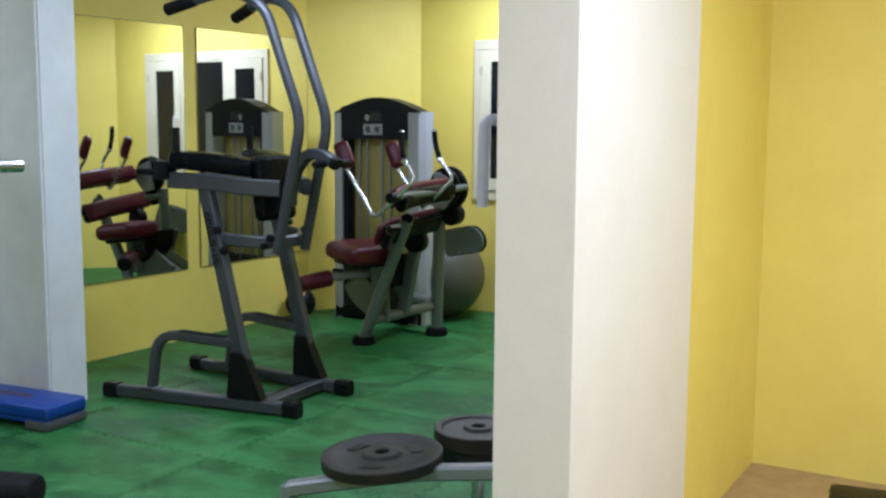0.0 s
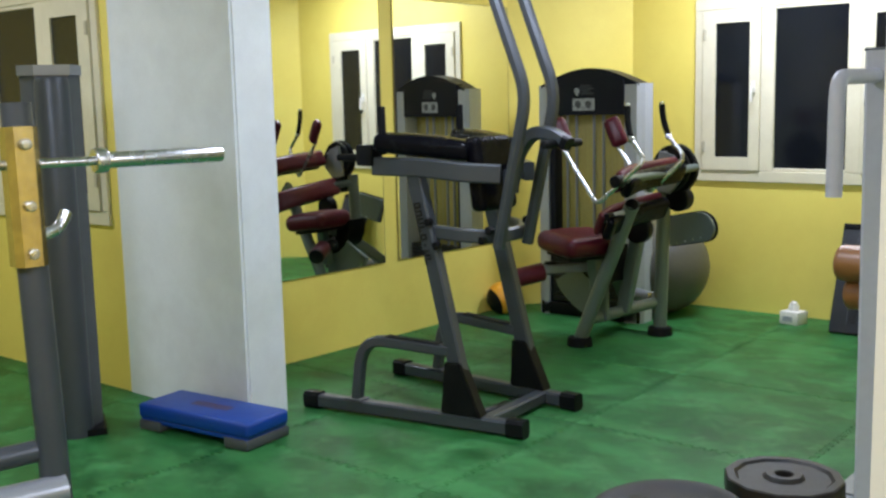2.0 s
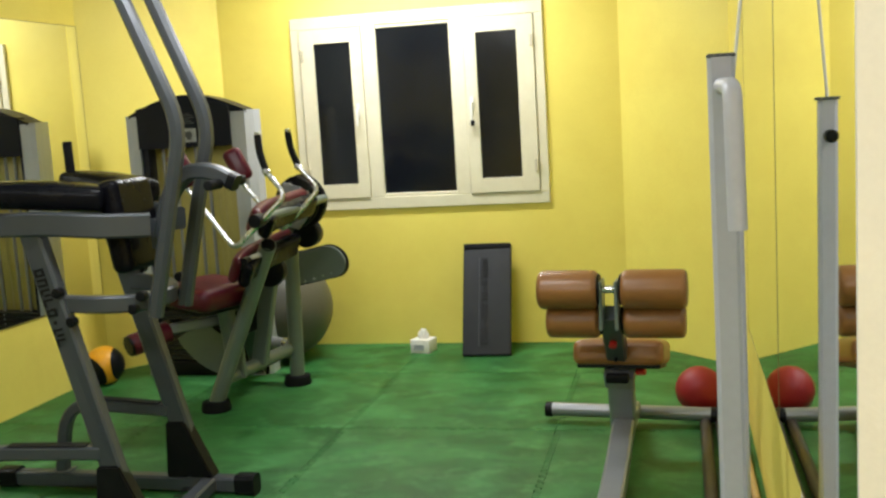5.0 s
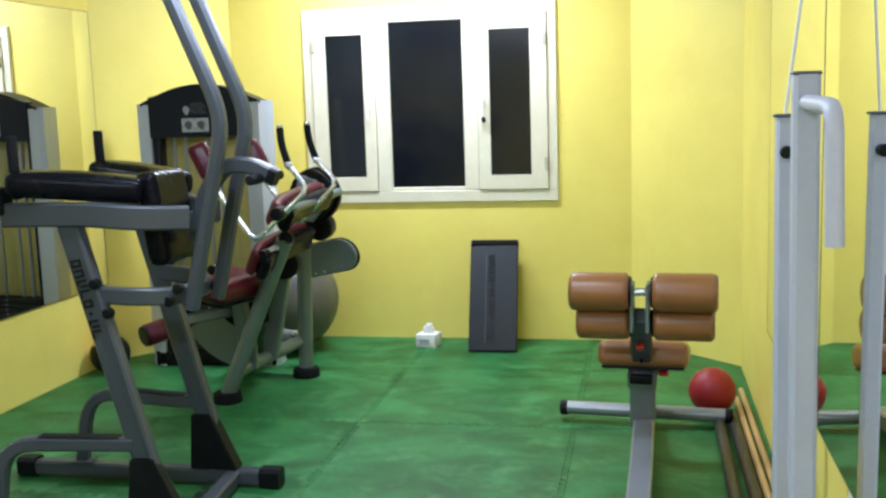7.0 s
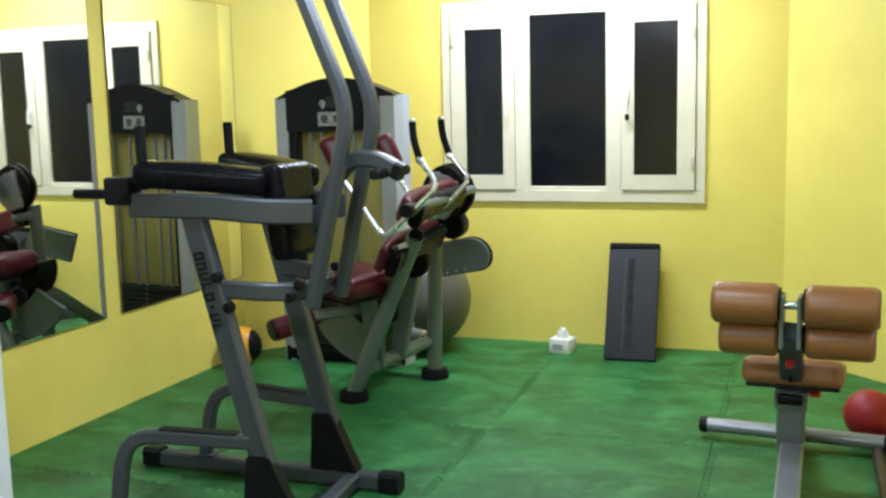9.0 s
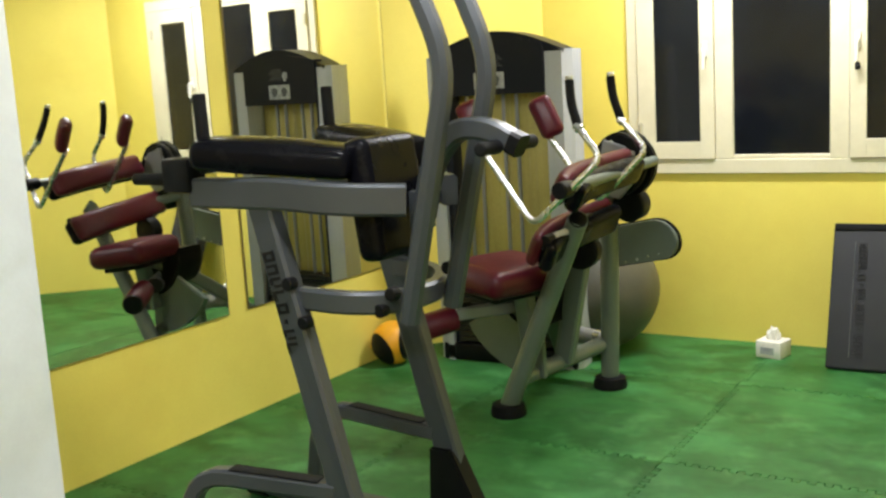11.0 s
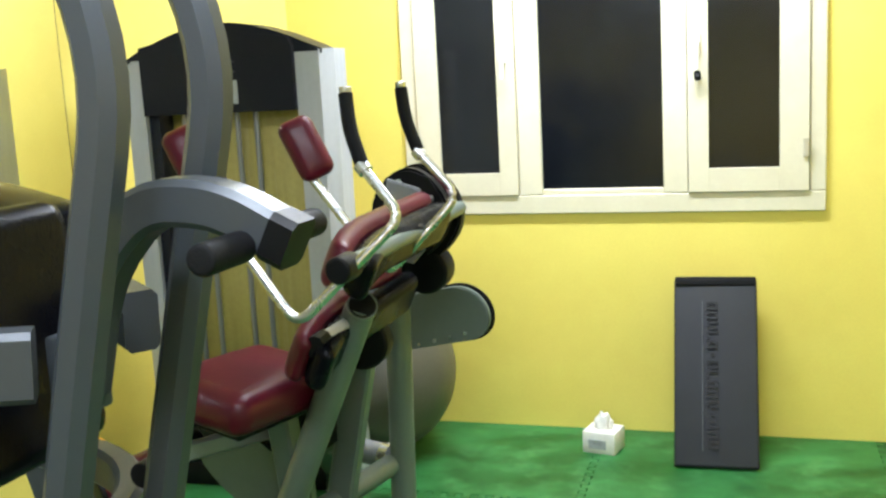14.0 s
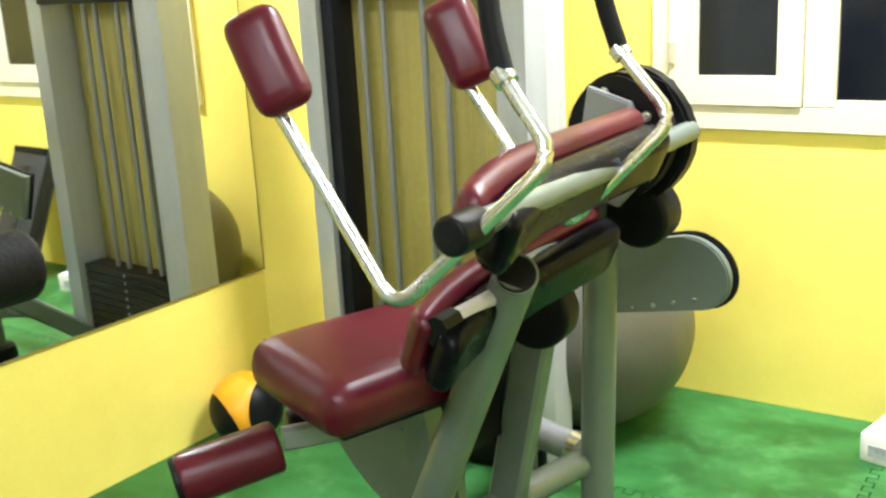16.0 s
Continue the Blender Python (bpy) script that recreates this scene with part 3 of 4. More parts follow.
def ab_machine():
    t = thing("abdominal_machine", "grey abdominal crunch machine with maroon pads and weight tower", "gym machine", moved((1.34, -1.393), (1.34, -1.415), -5.4, 1.018))
    # tower
    X0, X1, YF, YB = 0.29, 1.065, -0.86, -0.71
    turn = Matrix.Translation((0.68, -0.82, 0)) @ Matrix.Rotation(radians(8), 4, "Z") @ Matrix.Translation((-0.68, 0.82, 0))

    def tpart(name, bm, material, parent, label="", smooth=True):
        bm.transform(turn)
        return part(name, bm, material, parent, label, smooth)

    tw = tpart("tower_base", box(X0 + 0.02, YF + 0.0, 0, X1 - 0.02, YB + 0.02, 0.09, 0.01), BLACK, t)
    tpart("tower_column", prism([(X0, YF + 0.03), (X0 + 0.05, YF), (X0 + 0.085, YF), (X0 + 0.085, YB), (X0, YB)], 0, 1.570, None), ALU, t, "silver tower side column")
    tpart("tower_column", prism([(X1 - 0.125, YF), (X1 - 0.04, YF), (X1, YF + 0.04), (X1, YB), (X1 - 0.125, YB)], 0, 1.570, None), ALU, t, "silver tower side column")
    arc = [(X0 + 0.03 + (X1 - X0 - 0.06) * i / 16, 1.570 + 0.105 * math.sin(math.pi * i / 16)) for i in range(17)]
    tpart("top_cap", disc_plate(arc + [(X1 - 0.03, 1.555), (X0 + 0.03, 1.555)], YF - 0.004, YB, 0.008), NAVY, t, "dark arched tower cap")
    head = tpart("head_panel", disc_plate([(X0 + 0.085, 1.370), (X1 - 0.125, 1.370), (X1 - 0.125, 1.585)] + [(X0 + 0.085 + (X1 - X0 - 0.225) * (1 - i / 10), 1.585 + 0.055 * math.sin(math.pi * (0.12 + 0.7 * (1 - i / 10)))) for i in range(11)] + [(X0 + 0.085, 1.585)], YF - 0.012, YF + 0.05, 0.004), NAVY, t, "dark blue instruction panel")
    xm = (X0 + 0.085 + X1 - 0.125) / 2
    tpart("label", box(xm - 0.085, YF - 0.015, 1.400, xm + 0.075, YF - 0.0115, 1.480), LABEL, head, "pale pictogram label", False)
    for i in range(2):
        ex = xm - 0.045 + 0.075 * i
        bars = lathe([(0.022, 0), (0.022, 0.003)], 14, None, axis_m((ex, YF - 0.0145, 1.443), (0, -1, 0)))
        bars = box(ex - 0.008, YF - 0.0175, 1.415, ex + 0.014, YF - 0.0145, 1.435, 0, bm=bars)
        tpart("pictogram", bars, DKGREY, head, "", False)
    wr = None
    for i in range(6):
        wr = box(xm - 0.03, YF - 0.0145, 1.507 + 0.011 * i, xm + 0.07 - 0.012 * (i % 3), YF - 0.0115, 1.511 + 0.011 * i, 0, bm=wr)
    tpart("small_print", wr, DKGREY, head, "unreadable small print", False)
    lg = lathe([(0.02, 0), (0.02, 0.003)], 14, None, axis_m((xm - 0.055, YF - 0.0115, 1.530), (0, -1, 0)))
    tpart("emblem", box(xm - 0.06, YF - 0.015, 1.500, xm - 0.045, YF - 0.0115, 1.525, 0, bm=lg), LABEL, head, "pale round emblem", False)
    # dark reflection at the shroud's left side, put in as a navy strip
    tpart("inner_channel", box(X0 + 0.0855, YF + 0.02, 0.09, X0 + 0.125, YB - 0.03, 1.372, 0.004), NAVY, t, "dark strip standing in for the shroud's dark reflection")
    tpart("shroud", box(X0 + 0.085, YB - 0.028, 0.09, X1 - 0.125, YB - 0.008, 1.385, 0.006), BRONZE, t, "smoked brown rear shroud")
    for k in (0.10, 0.17, 0.30, 0.37):
        xx = X0 + 0.10 + k * 1.0
        tpart("guide_rod", tube([(xx, YF + 0.06, 0.09), (xx, YF + 0.06, 1.395)], 0.0095, n=14), SILVER, t)
    for i in range(10):
        tpart("weight_plate", box(X0 + 0.11, YF + 0.012, 0.10 + 0.03 * i, X1 - 0.15, YF + 0.105, 0.127 + 0.03 * i, 0.003, 1), IRON, t, "black stack plate")
    pins = None
    for i in range(10):
        pins = lathe([(0.006, 0), (0.006, 0.004)], 10, pins, axis_m((xm, YF + 0.013, 0.114 + 0.03 * i), (0, -1, 0)))
    tpart("pin_holes", pins, LABEL, t, "", False)
    # frame
    for f, tp in (((1.11, -1.515), (1.495, -1.543, 0.872)), ((1.315, -0.975), (1.345, -0.985, 0.93))):
        lg = part("leg", tube([(f[0], f[1], 0.03), tp], 0.041, n=18), SAGE, t)
        part("foot", lathe([(0.075, 0), (0.078, 0.012), (0.07, 0.05), (0.05, 0.056), (0.0, 0.056)], 24, None, Matrix.Translation((f[0], f[1], 0))), RUBBER, lg, "black rubber foot")
    mouth, out = Vector((1.495, -1.543, 0.868)), Vector((0.55, -0.60, 0.58)).normalized()
    socket = part("leg_socket", tube([mouth - out * 0.02, mouth + out * 0.022], 0.0405, n=20), SAGE, t)
    # the open tube's dark inside, drawn as a black disc in its mouth
    part("socket_plug", roll(mouth + out * 0.010, mouth + out * 0.0245, 0.0365, 0.004, 20), BLACK, socket, "black disc standing in for the shaded hollow of the open tube")
    part("rear_post", beam([(1.238, -1.25, 0.19), (1.335, -1.25, 0.64)], 0.085, 0.05, up=(0, 1, 0)), SAGE, t)
    part("lower_tube", tube([(1.30, -0.975, 0.21), (1.165, -1.48, 0.165)], 0.036, n=16), SAGE, t)
    tee = part("side_tube", tube([(1.32, -0.975, 0.215), (1.06, -0.965, 0.245)], 0.040, n=16), SILVER, t)
    part("tee_collar", tube([(1.245, -0.972, 0.222), (1.275, -0.974, 0.219)], 0.046, n=16), CHROME, tee)
    part("tube_label", box(1.09, -1.012, 0.225, 1.15, -1.004, 0.262), LABEL, tee, "pale sticker", False)
    part("main_beam", beam([(0.98, -0.80, 0.10), (1.12, -1.15, 0.40), (1.2, -1.42, 0.56)], 0.09, 0.07, 0.1), SAGE, t)
    part("upper_link", tube([(1.345, -0.985, 0.87), (1.462, -1.56, 0.832)], 0.026, n=16), SAGE, t)
    part("link_bar", beam([(1.462, -1.55, 0.826), (1.453, -1.70, 0.813)], 0.032, 0.048, up=(0.3, 0, 1)), PALE, t, "pale grey square link bar")
    part("link_bolt", roll((1.482, -1.61, 0.815), (1.474, -1.61, 0.817), 0.010, 0.002, 12), BLACK, t)
    part("yoke_tube", tube([(1.60, -1.80, 1.035), (1.585, -1.40, 1.045), (1.57, -1.0, 1.06)], 0.022, n=16), SAGE, t)
    part("yoke_cap", roll((1.603, -1.86, 1.033), (1.60, -1.78, 1.035), 0.033, 0.008, 18), BLACK, t, "black rubber end cap")
    part("link_cap", beam([(1.4545, -1.725, 0.811), (1.452, -1.675, 0.815)], 0.042, 0.058, up=(0.3, 0, 1), c=0.012), BLACK, t, "black rubber end cap")
    # roller pads
    for p, q, w, h in (((1.53, -1.74, 1.015), (1.515, -1.14, 1.065), 0.128, 0.115), ((1.405, -1.735, 0.775), (1.395, -1.12, 0.85), 0.14, 0.105)):
        p, q = Vector(p), Vector(q)
        d = q - p
        up = Vector((-0.90, 0, 0.43))
        shell = pad_at(d.length, w, h * 0.5, p + d * 0.5, d, up, 0.026, 0.018)
        under = pad_at(d.length * 0.98, w * 0.97, h * 0.62, p + d * 0.5 - up * h * 0.62, d, up, 0.03, 0.0)
        for bm in (shell, under):
            for v in bm.verts:
                k = max(0.0, 0.42 - (v.co - p).dot(d) / d.length_squared) / 0.42
                v.co -= up.normalized() * 0.050 * k * k
        pd = part("chest_pad", shell, MAROON, t, "maroon vinyl chest pad")
        part("pad_base", under, VINYL, pd, "black vinyl underside")
    # cams
    for y, r, cx, cz in ((-1.0, 0.152, 1.445, 1.045), (-1.055, 0.14, 1.437, 1.05)):
        cam_pts = [(cx + r * (1 + 0.1 * math.cos(2 * a)) * math.cos(a) * 0.82, cz + r * math.sin(a)) for a in (2 * math.pi * i / 28 for i in range(28))]
        cm = part("cam_disc", disc_plate(cam_pts, y - 0.022, y + 0.022, 0.008), BLACK, t, "black cam disc")
        for a in (0.5, 1.9, 3.5, 5.0):
            part("bolt", roll((cx + r * 0.72 * math.cos(a) * 0.82, y - 0.03, cz + r * 0.72 * math.sin(a)), (cx + r * 0.72 * math.cos(a) * 0.82, y - 0.02, cz + r * 0.72 * math.sin(a)), 0.012, 0.003, 10), CHROME, cm)
    part("cam_bracket", disc_plate([(1.34, 0.93), (1.45, 0.90), (1.54, 1.0), (1.48, 1.13), (1.38, 1.16)], -1.10, -1.078), SILVER, t, "silver cam bracket")
    part("counter_disc", roll((1.45, -1.02, 0.86), (1.445, -0.93, 0.865), 0.075, 0.012, 28), BLACK, t)
    part("hub_disc", roll((1.36, -1.30, 0.70), (1.35, -1.23, 0.70), 0.082, 0.012, 28), BLACK, t)
    # side plate
    a0 = 0.42
    def plate_outline(half, length):
        o = []
        for i in range(15):
            a = -math.pi / 2 + math.pi * i / 14
            o.append((length + half * math.cos(a), half * math.sin(a)))
        o += [(0, half), (0, -half)]
        return [(1.235 + x * math.cos(a0) - z * math.sin(a0) * 0.75, 0.625 + x * math.sin(a0) * 0.45 + z * math.cos(a0)) for x, z in o]
    sp = part("side_plate", disc_plate(plate_outline(0.098, 0.27), -0.80, -0.775, 0.004), SAGE, t, "grey-green rounded guard plate")
    part("plate_rim", disc_plate(plate_outline(0.104, 0.272), -0.772, -0.755, 0.004), BLACK, sp, "black rubber rim")
    for i in range(5):
        part("bolt", roll((1.27 + 0.055 * i, -0.806, 0.545 + 0.016 * i), (1.27 + 0.055 * i, -0.798, 0.545 + 0.016 * i), 0.006, 0.002, 8), CHROME, sp)
    # arm rods with elbow pads and hand grips
    for pad, elbow, bend, collar, tip in (((1.258, -1.868, 1.29), (1.50, -1.872, 0.905), (1.725, -1.758, 1.145), (1.621, -1.731, 1.256), (1.566, -1.688, 1.447)),
                                          ((1.30, -1.421, 1.282), (1.51, -1.405, 0.93), (1.69, -1.312, 1.135), (1.586, -1.32, 1.256), (1.546, -1.326, 1.451))):
        pad, elbow, bend, collar, tip = map(Vector, (pad, elbow, bend, collar, tip))
        rod = part("arm_rod", tube([pad + Vector((0.0, 0.005, -0.07)), elbow, bend, collar], 0.0125, 0.045, n=12), CHROME, t, "chromed bent arm rod")
        part("rod_collar", tube([collar - (collar - bend).normalized() * 0.012, collar + (collar - bend).normalized() * 0.012], 0.019, n=14), CHROME, rod)
        knee = collar * 0.62 + tip * 0.38 + (collar - bend).normalized() * 0.028
        part("hand_grip", tube([collar, knee, tip - Vector((0, 0, 0.018))], 0.0175, 0.04, n=14), RUBBER, rod, "black foam hand grip")
        part("grip_cap", roll(tip - Vector((0, 0, 0.02)), tip, 0.015, 0.005, 12), CHROME, rod)
        ax = (elbow - pad).normalized()
        part("elbow_pad", pad_at(0.178, 0.098, 0.058, pad - Vector((0.45, -0.75, 0.2)).normalized() * 0.028, Vector((0.45, 0, -0.9)), Vector((0.45, -0.75, 0.2)), 0.028, 0.008), MAROON, rod, "maroon vinyl elbow pad")
    # seat
    ux, uz = (1, -0.20, -0.12), (0.12, 0, 1)
    c = pad_at(0.325, 0.42, 0.118, (1.15, -1.575, 0.580), ux, uz, 0.052, 0.014)
    seat = part("seat", c, MAROON, t, "maroon vinyl seat")
    part("seat_board", pad_at(0.22, 0.30, 0.03, (1.145, -1.573, 0.556), ux, uz, 0.008, 0.0), BLACK, seat, "black seat board")
    w = pad_at(0.245, 0.012, 0.012, (1.145 - 0.20 * 0.164, -1.575 - 0.164, 0.6845), ux, uz, 0.0055, 0.0)
    part("welt", w, MAROON, seat, "raised seam along the seat edge")
    part("seat_post", beam([(1.2, -1.45, 0.30), (1.2, -1.5, 0.575)], 0.07, 0.07), SAGE, t)
    fair = [(1.22 + 0.43 * math.cos(a), 0.58 + 0.43 * math.sin(a)) for a in (math.pi * (1.17 + 0.34 * i / 12) for i in range(13))]
    fair += [(1.22 + 0.20 * math.cos(a), 0.58 + 0.20 * math.sin(a)) for a in (math.pi * (1.51 - 0.34 * i / 12) for i in range(13))]
    part("fairing", disc_plate(fair, -1.42, -1.38, 0.006), SAGE, t, "grey-green curved fairing")
    fair2 = [(1.22 + 0.198 * math.cos(a), 0.58 + 0.198 * math.sin(a)) for a in (math.pi * (0.92 + 0.63 * i / 16) for i in range(17))] + [(1.25, 0.60)]
    gd = part("guard", disc_plate(fair2, -1.40, -1.22, 0.006), BLACK, t, "black drum guard")
    part("guard_rim", tube([(1.22 + 0.207 * math.cos(a), -1.42, 0.58 + 0.207 * math.sin(a)) for a in (math.pi * (1.02 + 0.5 * i / 16) for i in range(17))], 0.009, n=8, up=(0, 1, 0)), VINYL, gd, "glossy black rim")
    # shin rollers
    sh = part("shin_arm", beam([(1.15, -1.43, 0.475), (0.99, -1.69, 0.474)], 0.026, 0.055), SILVER, t)
    part("shin_hub", roll((1.0, -1.60, 0.475), (0.965, -1.655, 0.478), 0.042, 0.008, 18), BLACK, sh)
    for p, q in (((0.888, -1.885, 0.432), (0.992, -1.703, 0.466)),):
        p, q = Vector(p), Vector(q)
        rl = part("shin_roller", roll(p, q, 0.056, 0.012), MAROON, sh, "maroon vinyl shin roller")
        part("roller_cap", roll(p - (q - p).normalized() * 0.01, p + (q - p).normalized() * 0.008, 0.052, 0.006), BLACK, rl, "black roller end cap")
    return t


ab_machine()


# ---- balls, mat, tissue box, step ----
def ball(name, label, p, r, material, seam=0):
    t = thing(name, label, "ball", Matrix.Translation(p))
    bm = bmesh.new()
    bmesh.ops.create_uvsphere(bm, u_segments=40, v_segments=24, radius=r)
    body = part("body", bm, material, t)
    return t, body


t, _ = ball("exercise_ball", "large grey exercise ball in the corner behind the machine", (1.035, -0.36, 0.325), 0.325, BALLGREY)
part("valve", roll((0, -0.323, 0.05), (0, -0.327, 0.05), 0.012, 0.001, 12), PAPER, t)
t, _ = ball("medicine_ball", "orange and black medicine ball against the yellow wall", (0.148, -1.0, 0.115), 0.115, ORANGE)
for a in (Vector((0.937, 0.206, 0.071)), Vector((-0.407, -0.878, -0.353))):
    bm = bmesh.new()
    bmesh.ops.create_uvsphere(bm, u_segments=24, v_segments=16, radius=0.1165)
    bmesh.ops.bisect_plane(bm, geom=bm.verts[:] + bm.edges[:] + bm.faces[:], plane_co=(0, 0, 0.068), plane_no=(0, 0, 1), clear_inner=True)
    bm.transform(a.to_track_quat("Z", "Y").to_matrix().to_4x4())
    part("rubber_panel", bm, BLACK, t, "black rubber panel")
ball("red_ball", "small red rubber ball on the green mat", (3.575, -1.50, 0.112), 0.112, RED)

t = thing("folded_mat", "charcoal folded exercise mat leaning on the yellow wall", "exercise mat", Matrix.Translation((2.342, -0.372, 0.0)) @ Euler((radians(-23.0), 0, radians(2))).to_matrix().to_4x4() @ Matrix.Diagonal((1.05, 1, 1.045, 1)))
for i in range(3):
    c = box(-0.143 + 0.003 * i, 0.032 * i - 0.02, 0.004, 0.143 - 0.003 * i, 0.032 * i + 0.011, 0.672 - 0.008 * i, 0.010, 3)
    for v in c.verts:
        v.co.y += 0.004 * math.sin(v.co.z * 14 + i) + 0.003 * math.sin(v.co.x * 30)
    part("fold", c, MATCLOTH, t)
part("flap", box(-0.140, -0.026, 0.645, 0.140, 0.05, 0.678, 0.006), RUBBER, t, "black folded top edge")
letters(t, (-0.03, -0.0235, 0.585), (0, 0, -1), (1, 0, 0), 15, 0.038)
part("print_line", box(-0.047, -0.0235, 0.06, -0.044, -0.0195, 0.59), DKGREY, t, "", False)

t = thing("tissue_box", "small white tissue box on the green mat", "tissue box", pose(1.915, -0.228, 0, 0, 0, -12))
part("carton", box(-0.065, -0.06, 0, 0.065, 0.06, 0.085, 0.004), PAPER, t)
bm = bmesh.new()
bmesh.ops.create_icosphere(bm, subdivisions=3, radius=0.045)
for v in bm.verts:
    k = 1 + 0.35 * noise.noise(v.co * 45)
    v.co = Vector((v.co.x * 0.8 * k, v.co.y * 0.5 * k, v.co.z * 1.2 * k + 0.095))
part("tissue", bm, PAPER, t, "crumpled white tissue")
part("print", box(-0.04, -0.0625, 0.02, 0.03, -0.0595, 0.055), LABEL, t, "faded print", False)

t = thing("step_platform", "blue aerobic step platform with worn print", "step platform", pose(0.617, -3.90, 0, 0, 0, 6.5))
top = box(-0.345, -0.135, 0.055, 0.345, 0.135, 0.125, 0.018, 3)
part("deck", top, BLUE, t)
part("apron", box(-0.335, -0.128, 0.035, 0.335, 0.128, 0.06, 0.008), BLUE, t)
for x in (-0.27, 0.27):
    part("riser", box(x - 0.072, -0.138, 0, x + 0.072, 0.138, 0.05, 0.012), DKGREY, t, "dark grey rubber riser")
bm = None
for i in range(9):
    bm = box(-0.11 + 0.026 * i, -0.03 + 0.004 * (i % 2), 0.1245, -0.095 + 0.026 * i, 0.03, 0.1262, 0, bm=bm)
part("worn_print", bm, mat("worn_brown_print", (0.10, 0.05, 0.06), 0.6), t, "worn brown print", False)


# ---- back extension bench ----
def bench():
    t = thing("extension_bench", "grey back extension bench with tan vinyl rollers", "gym bench", moved((3.288, -2.185), (3.245, -2.31), -3.75, 1.04) @ Matrix.Diagonal((1, 1, 0.955, 1)))
    fb = part("foot_bar", tube([(2.90, -1.575, 0.062), (3.62, -1.60, 0.062)], 0.033, n=16), SILVER, t)
    for a, b in (((2.875, -1.574, 0.06), (2.91, -1.575, 0.06)), ((3.61, -1.60, 0.06), (3.645, -1.601, 0.06))):
        part("end_cap", roll(a, b, 0.037, 0.006, 16), BLACK, fb, "black rubber end cap")
    part("base_beam", beam([(3.262, -1.585, 0.075), (3.285, -2.05, 0.15), (3.30, -2.45, 0.075), (3.315, -3.0, 0.04)], 0.085, 0.075, 0.2), SILVER, t)
    nb = part("front_bar", tube([(3.06, -3.0, 0.036), (3.57, -3.0, 0.036)], 0.034, n=16), SILVER, t)
    for x in (3.06, 3.57):
        part("end_cap", roll((x - 0.018, -3.0, 0.037), (x + 0.018, -3.0, 0.037), 0.037, 0.006, 16), BLACK, nb, "black rubber end cap")
    part("lower_post", beam([(3.275, -1.95, 0.13), (3.285, -2.10, 0.43)], 0.10, 0.085, up=(0, 1, 0)), SILVER, t)
    post = part("post", beam([(3.283, -2.07, 0.40), (3.30, -2.43, 0.74)], 0.078, 0.066, up=(0, 1, 0)), GREY, t)
    part("post_collar", beam([(3.283, -2.08, 0.37), (3.286, -2.13, 0.43)], 0.115, 0.10, up=(0, 1, 0)), SILVER, t, "silver adjustment collar")
    part("latch", box(3.24, -2.21, 0.385, 3.33, -2.165, 0.425, 0.01), BLACK, t, "black latch")
    part("adjust_knob", roll((3.35, -2.10, 0.41), (3.385, -2.11, 0.415), 0.016, 0.004, 14), REDKNOB, t, "dark red adjustment knob")
    part("knob_shaft", tube([(3.32, -2.09, 0.41), (3.36, -2.10, 0.412)], 0.006, n=8), CHROME, t)
    part("red_button", roll((3.292, -2.325, 0.595), (3.292, -2.345, 0.580), 0.015, 0.003, 14), REDKNOB, post, "red round plug")
    part("post_hole", roll((3.288, -2.225, 0.505), (3.288, -2.24, 0.49), 0.006, 0.001, 8), BLACK, post)
    br = None
    for x in (3.272, 3.328):
        br = box(x - 0.007, -2.49, 0.68, x + 0.007, -2.40, 0.875, 0.004, 1, br)
    part("roller_bracket", br, SAGE, t)
    for z, y, r, x0, x1, x2, x3 in ((0.838, -2.45, 0.077, 3.045, 3.262, 3.345, 3.575), (0.705, -2.405, 0.070, 3.065, 3.262, 3.345, 3.565)):
        part("roller_shaft", tube([(x0 + 0.02, y, z), (x3 - 0.02, y, z)], 0.016, n=12), CHROME, t)
        for p, q in ((x0, x1), (x2, x3)):
            rl = part("roller", roll((p, y, z), (q, y, z), r, 0.022), TAN, t, "tan vinyl ankle roller")
            part("roller_cap", roll((q - 0.004 if p == x0 else p - 0.006, y, z), (q + 0.006 if p == x0 else p + 0.004, y, z), r * 0.8, 0.004), BLACK, rl, "dark roller end cap")
    c = pad_at(0.35, 0.36, 0.105, (3.29, -2.04, 0.425), (1, 0, 0), (0, 0.25, 1), 0.03, 0.016)
    st = part("seat", c, TAN, t, "tan vinyl hip pad")
    part("seat_board", pad_at(0.32, 0.32, 0.02, (3.29, -2.036, 0.410), (1, 0, 0), (0, 0.25, 1), 0.006, 0), BLACK, st)
    return t


bench()


# ---- sticks along the partition wall ----
for mt, lab, a, b, r in ((WOOD, "pale wooden exercise stick on the mat", (3.740, -1.15, 0.02), (3.750, -2.66, 0.02), 0.014),
                         (WOOD, "pale wooden exercise stick by the wall", (3.705, -1.30, 0.016), (3.715, -2.8, 0.016), 0.015),
                         (DWOOD, "dark padded exercise bar on the mat", (3.660, -1.62, 0.026), (3.665, -3.05, 0.026), 0.025),
                         (DWOOD, "dark padded exercise bar on the mat", (3.595, -1.66, 0.026), (3.585, -3.05, 0.026), 0.025)):
    t = thing("exercise_stick", lab, "stick", None, "exercise sticks")
    part("shaft", roll(a, b, r, 0.004, 14), mt, t)


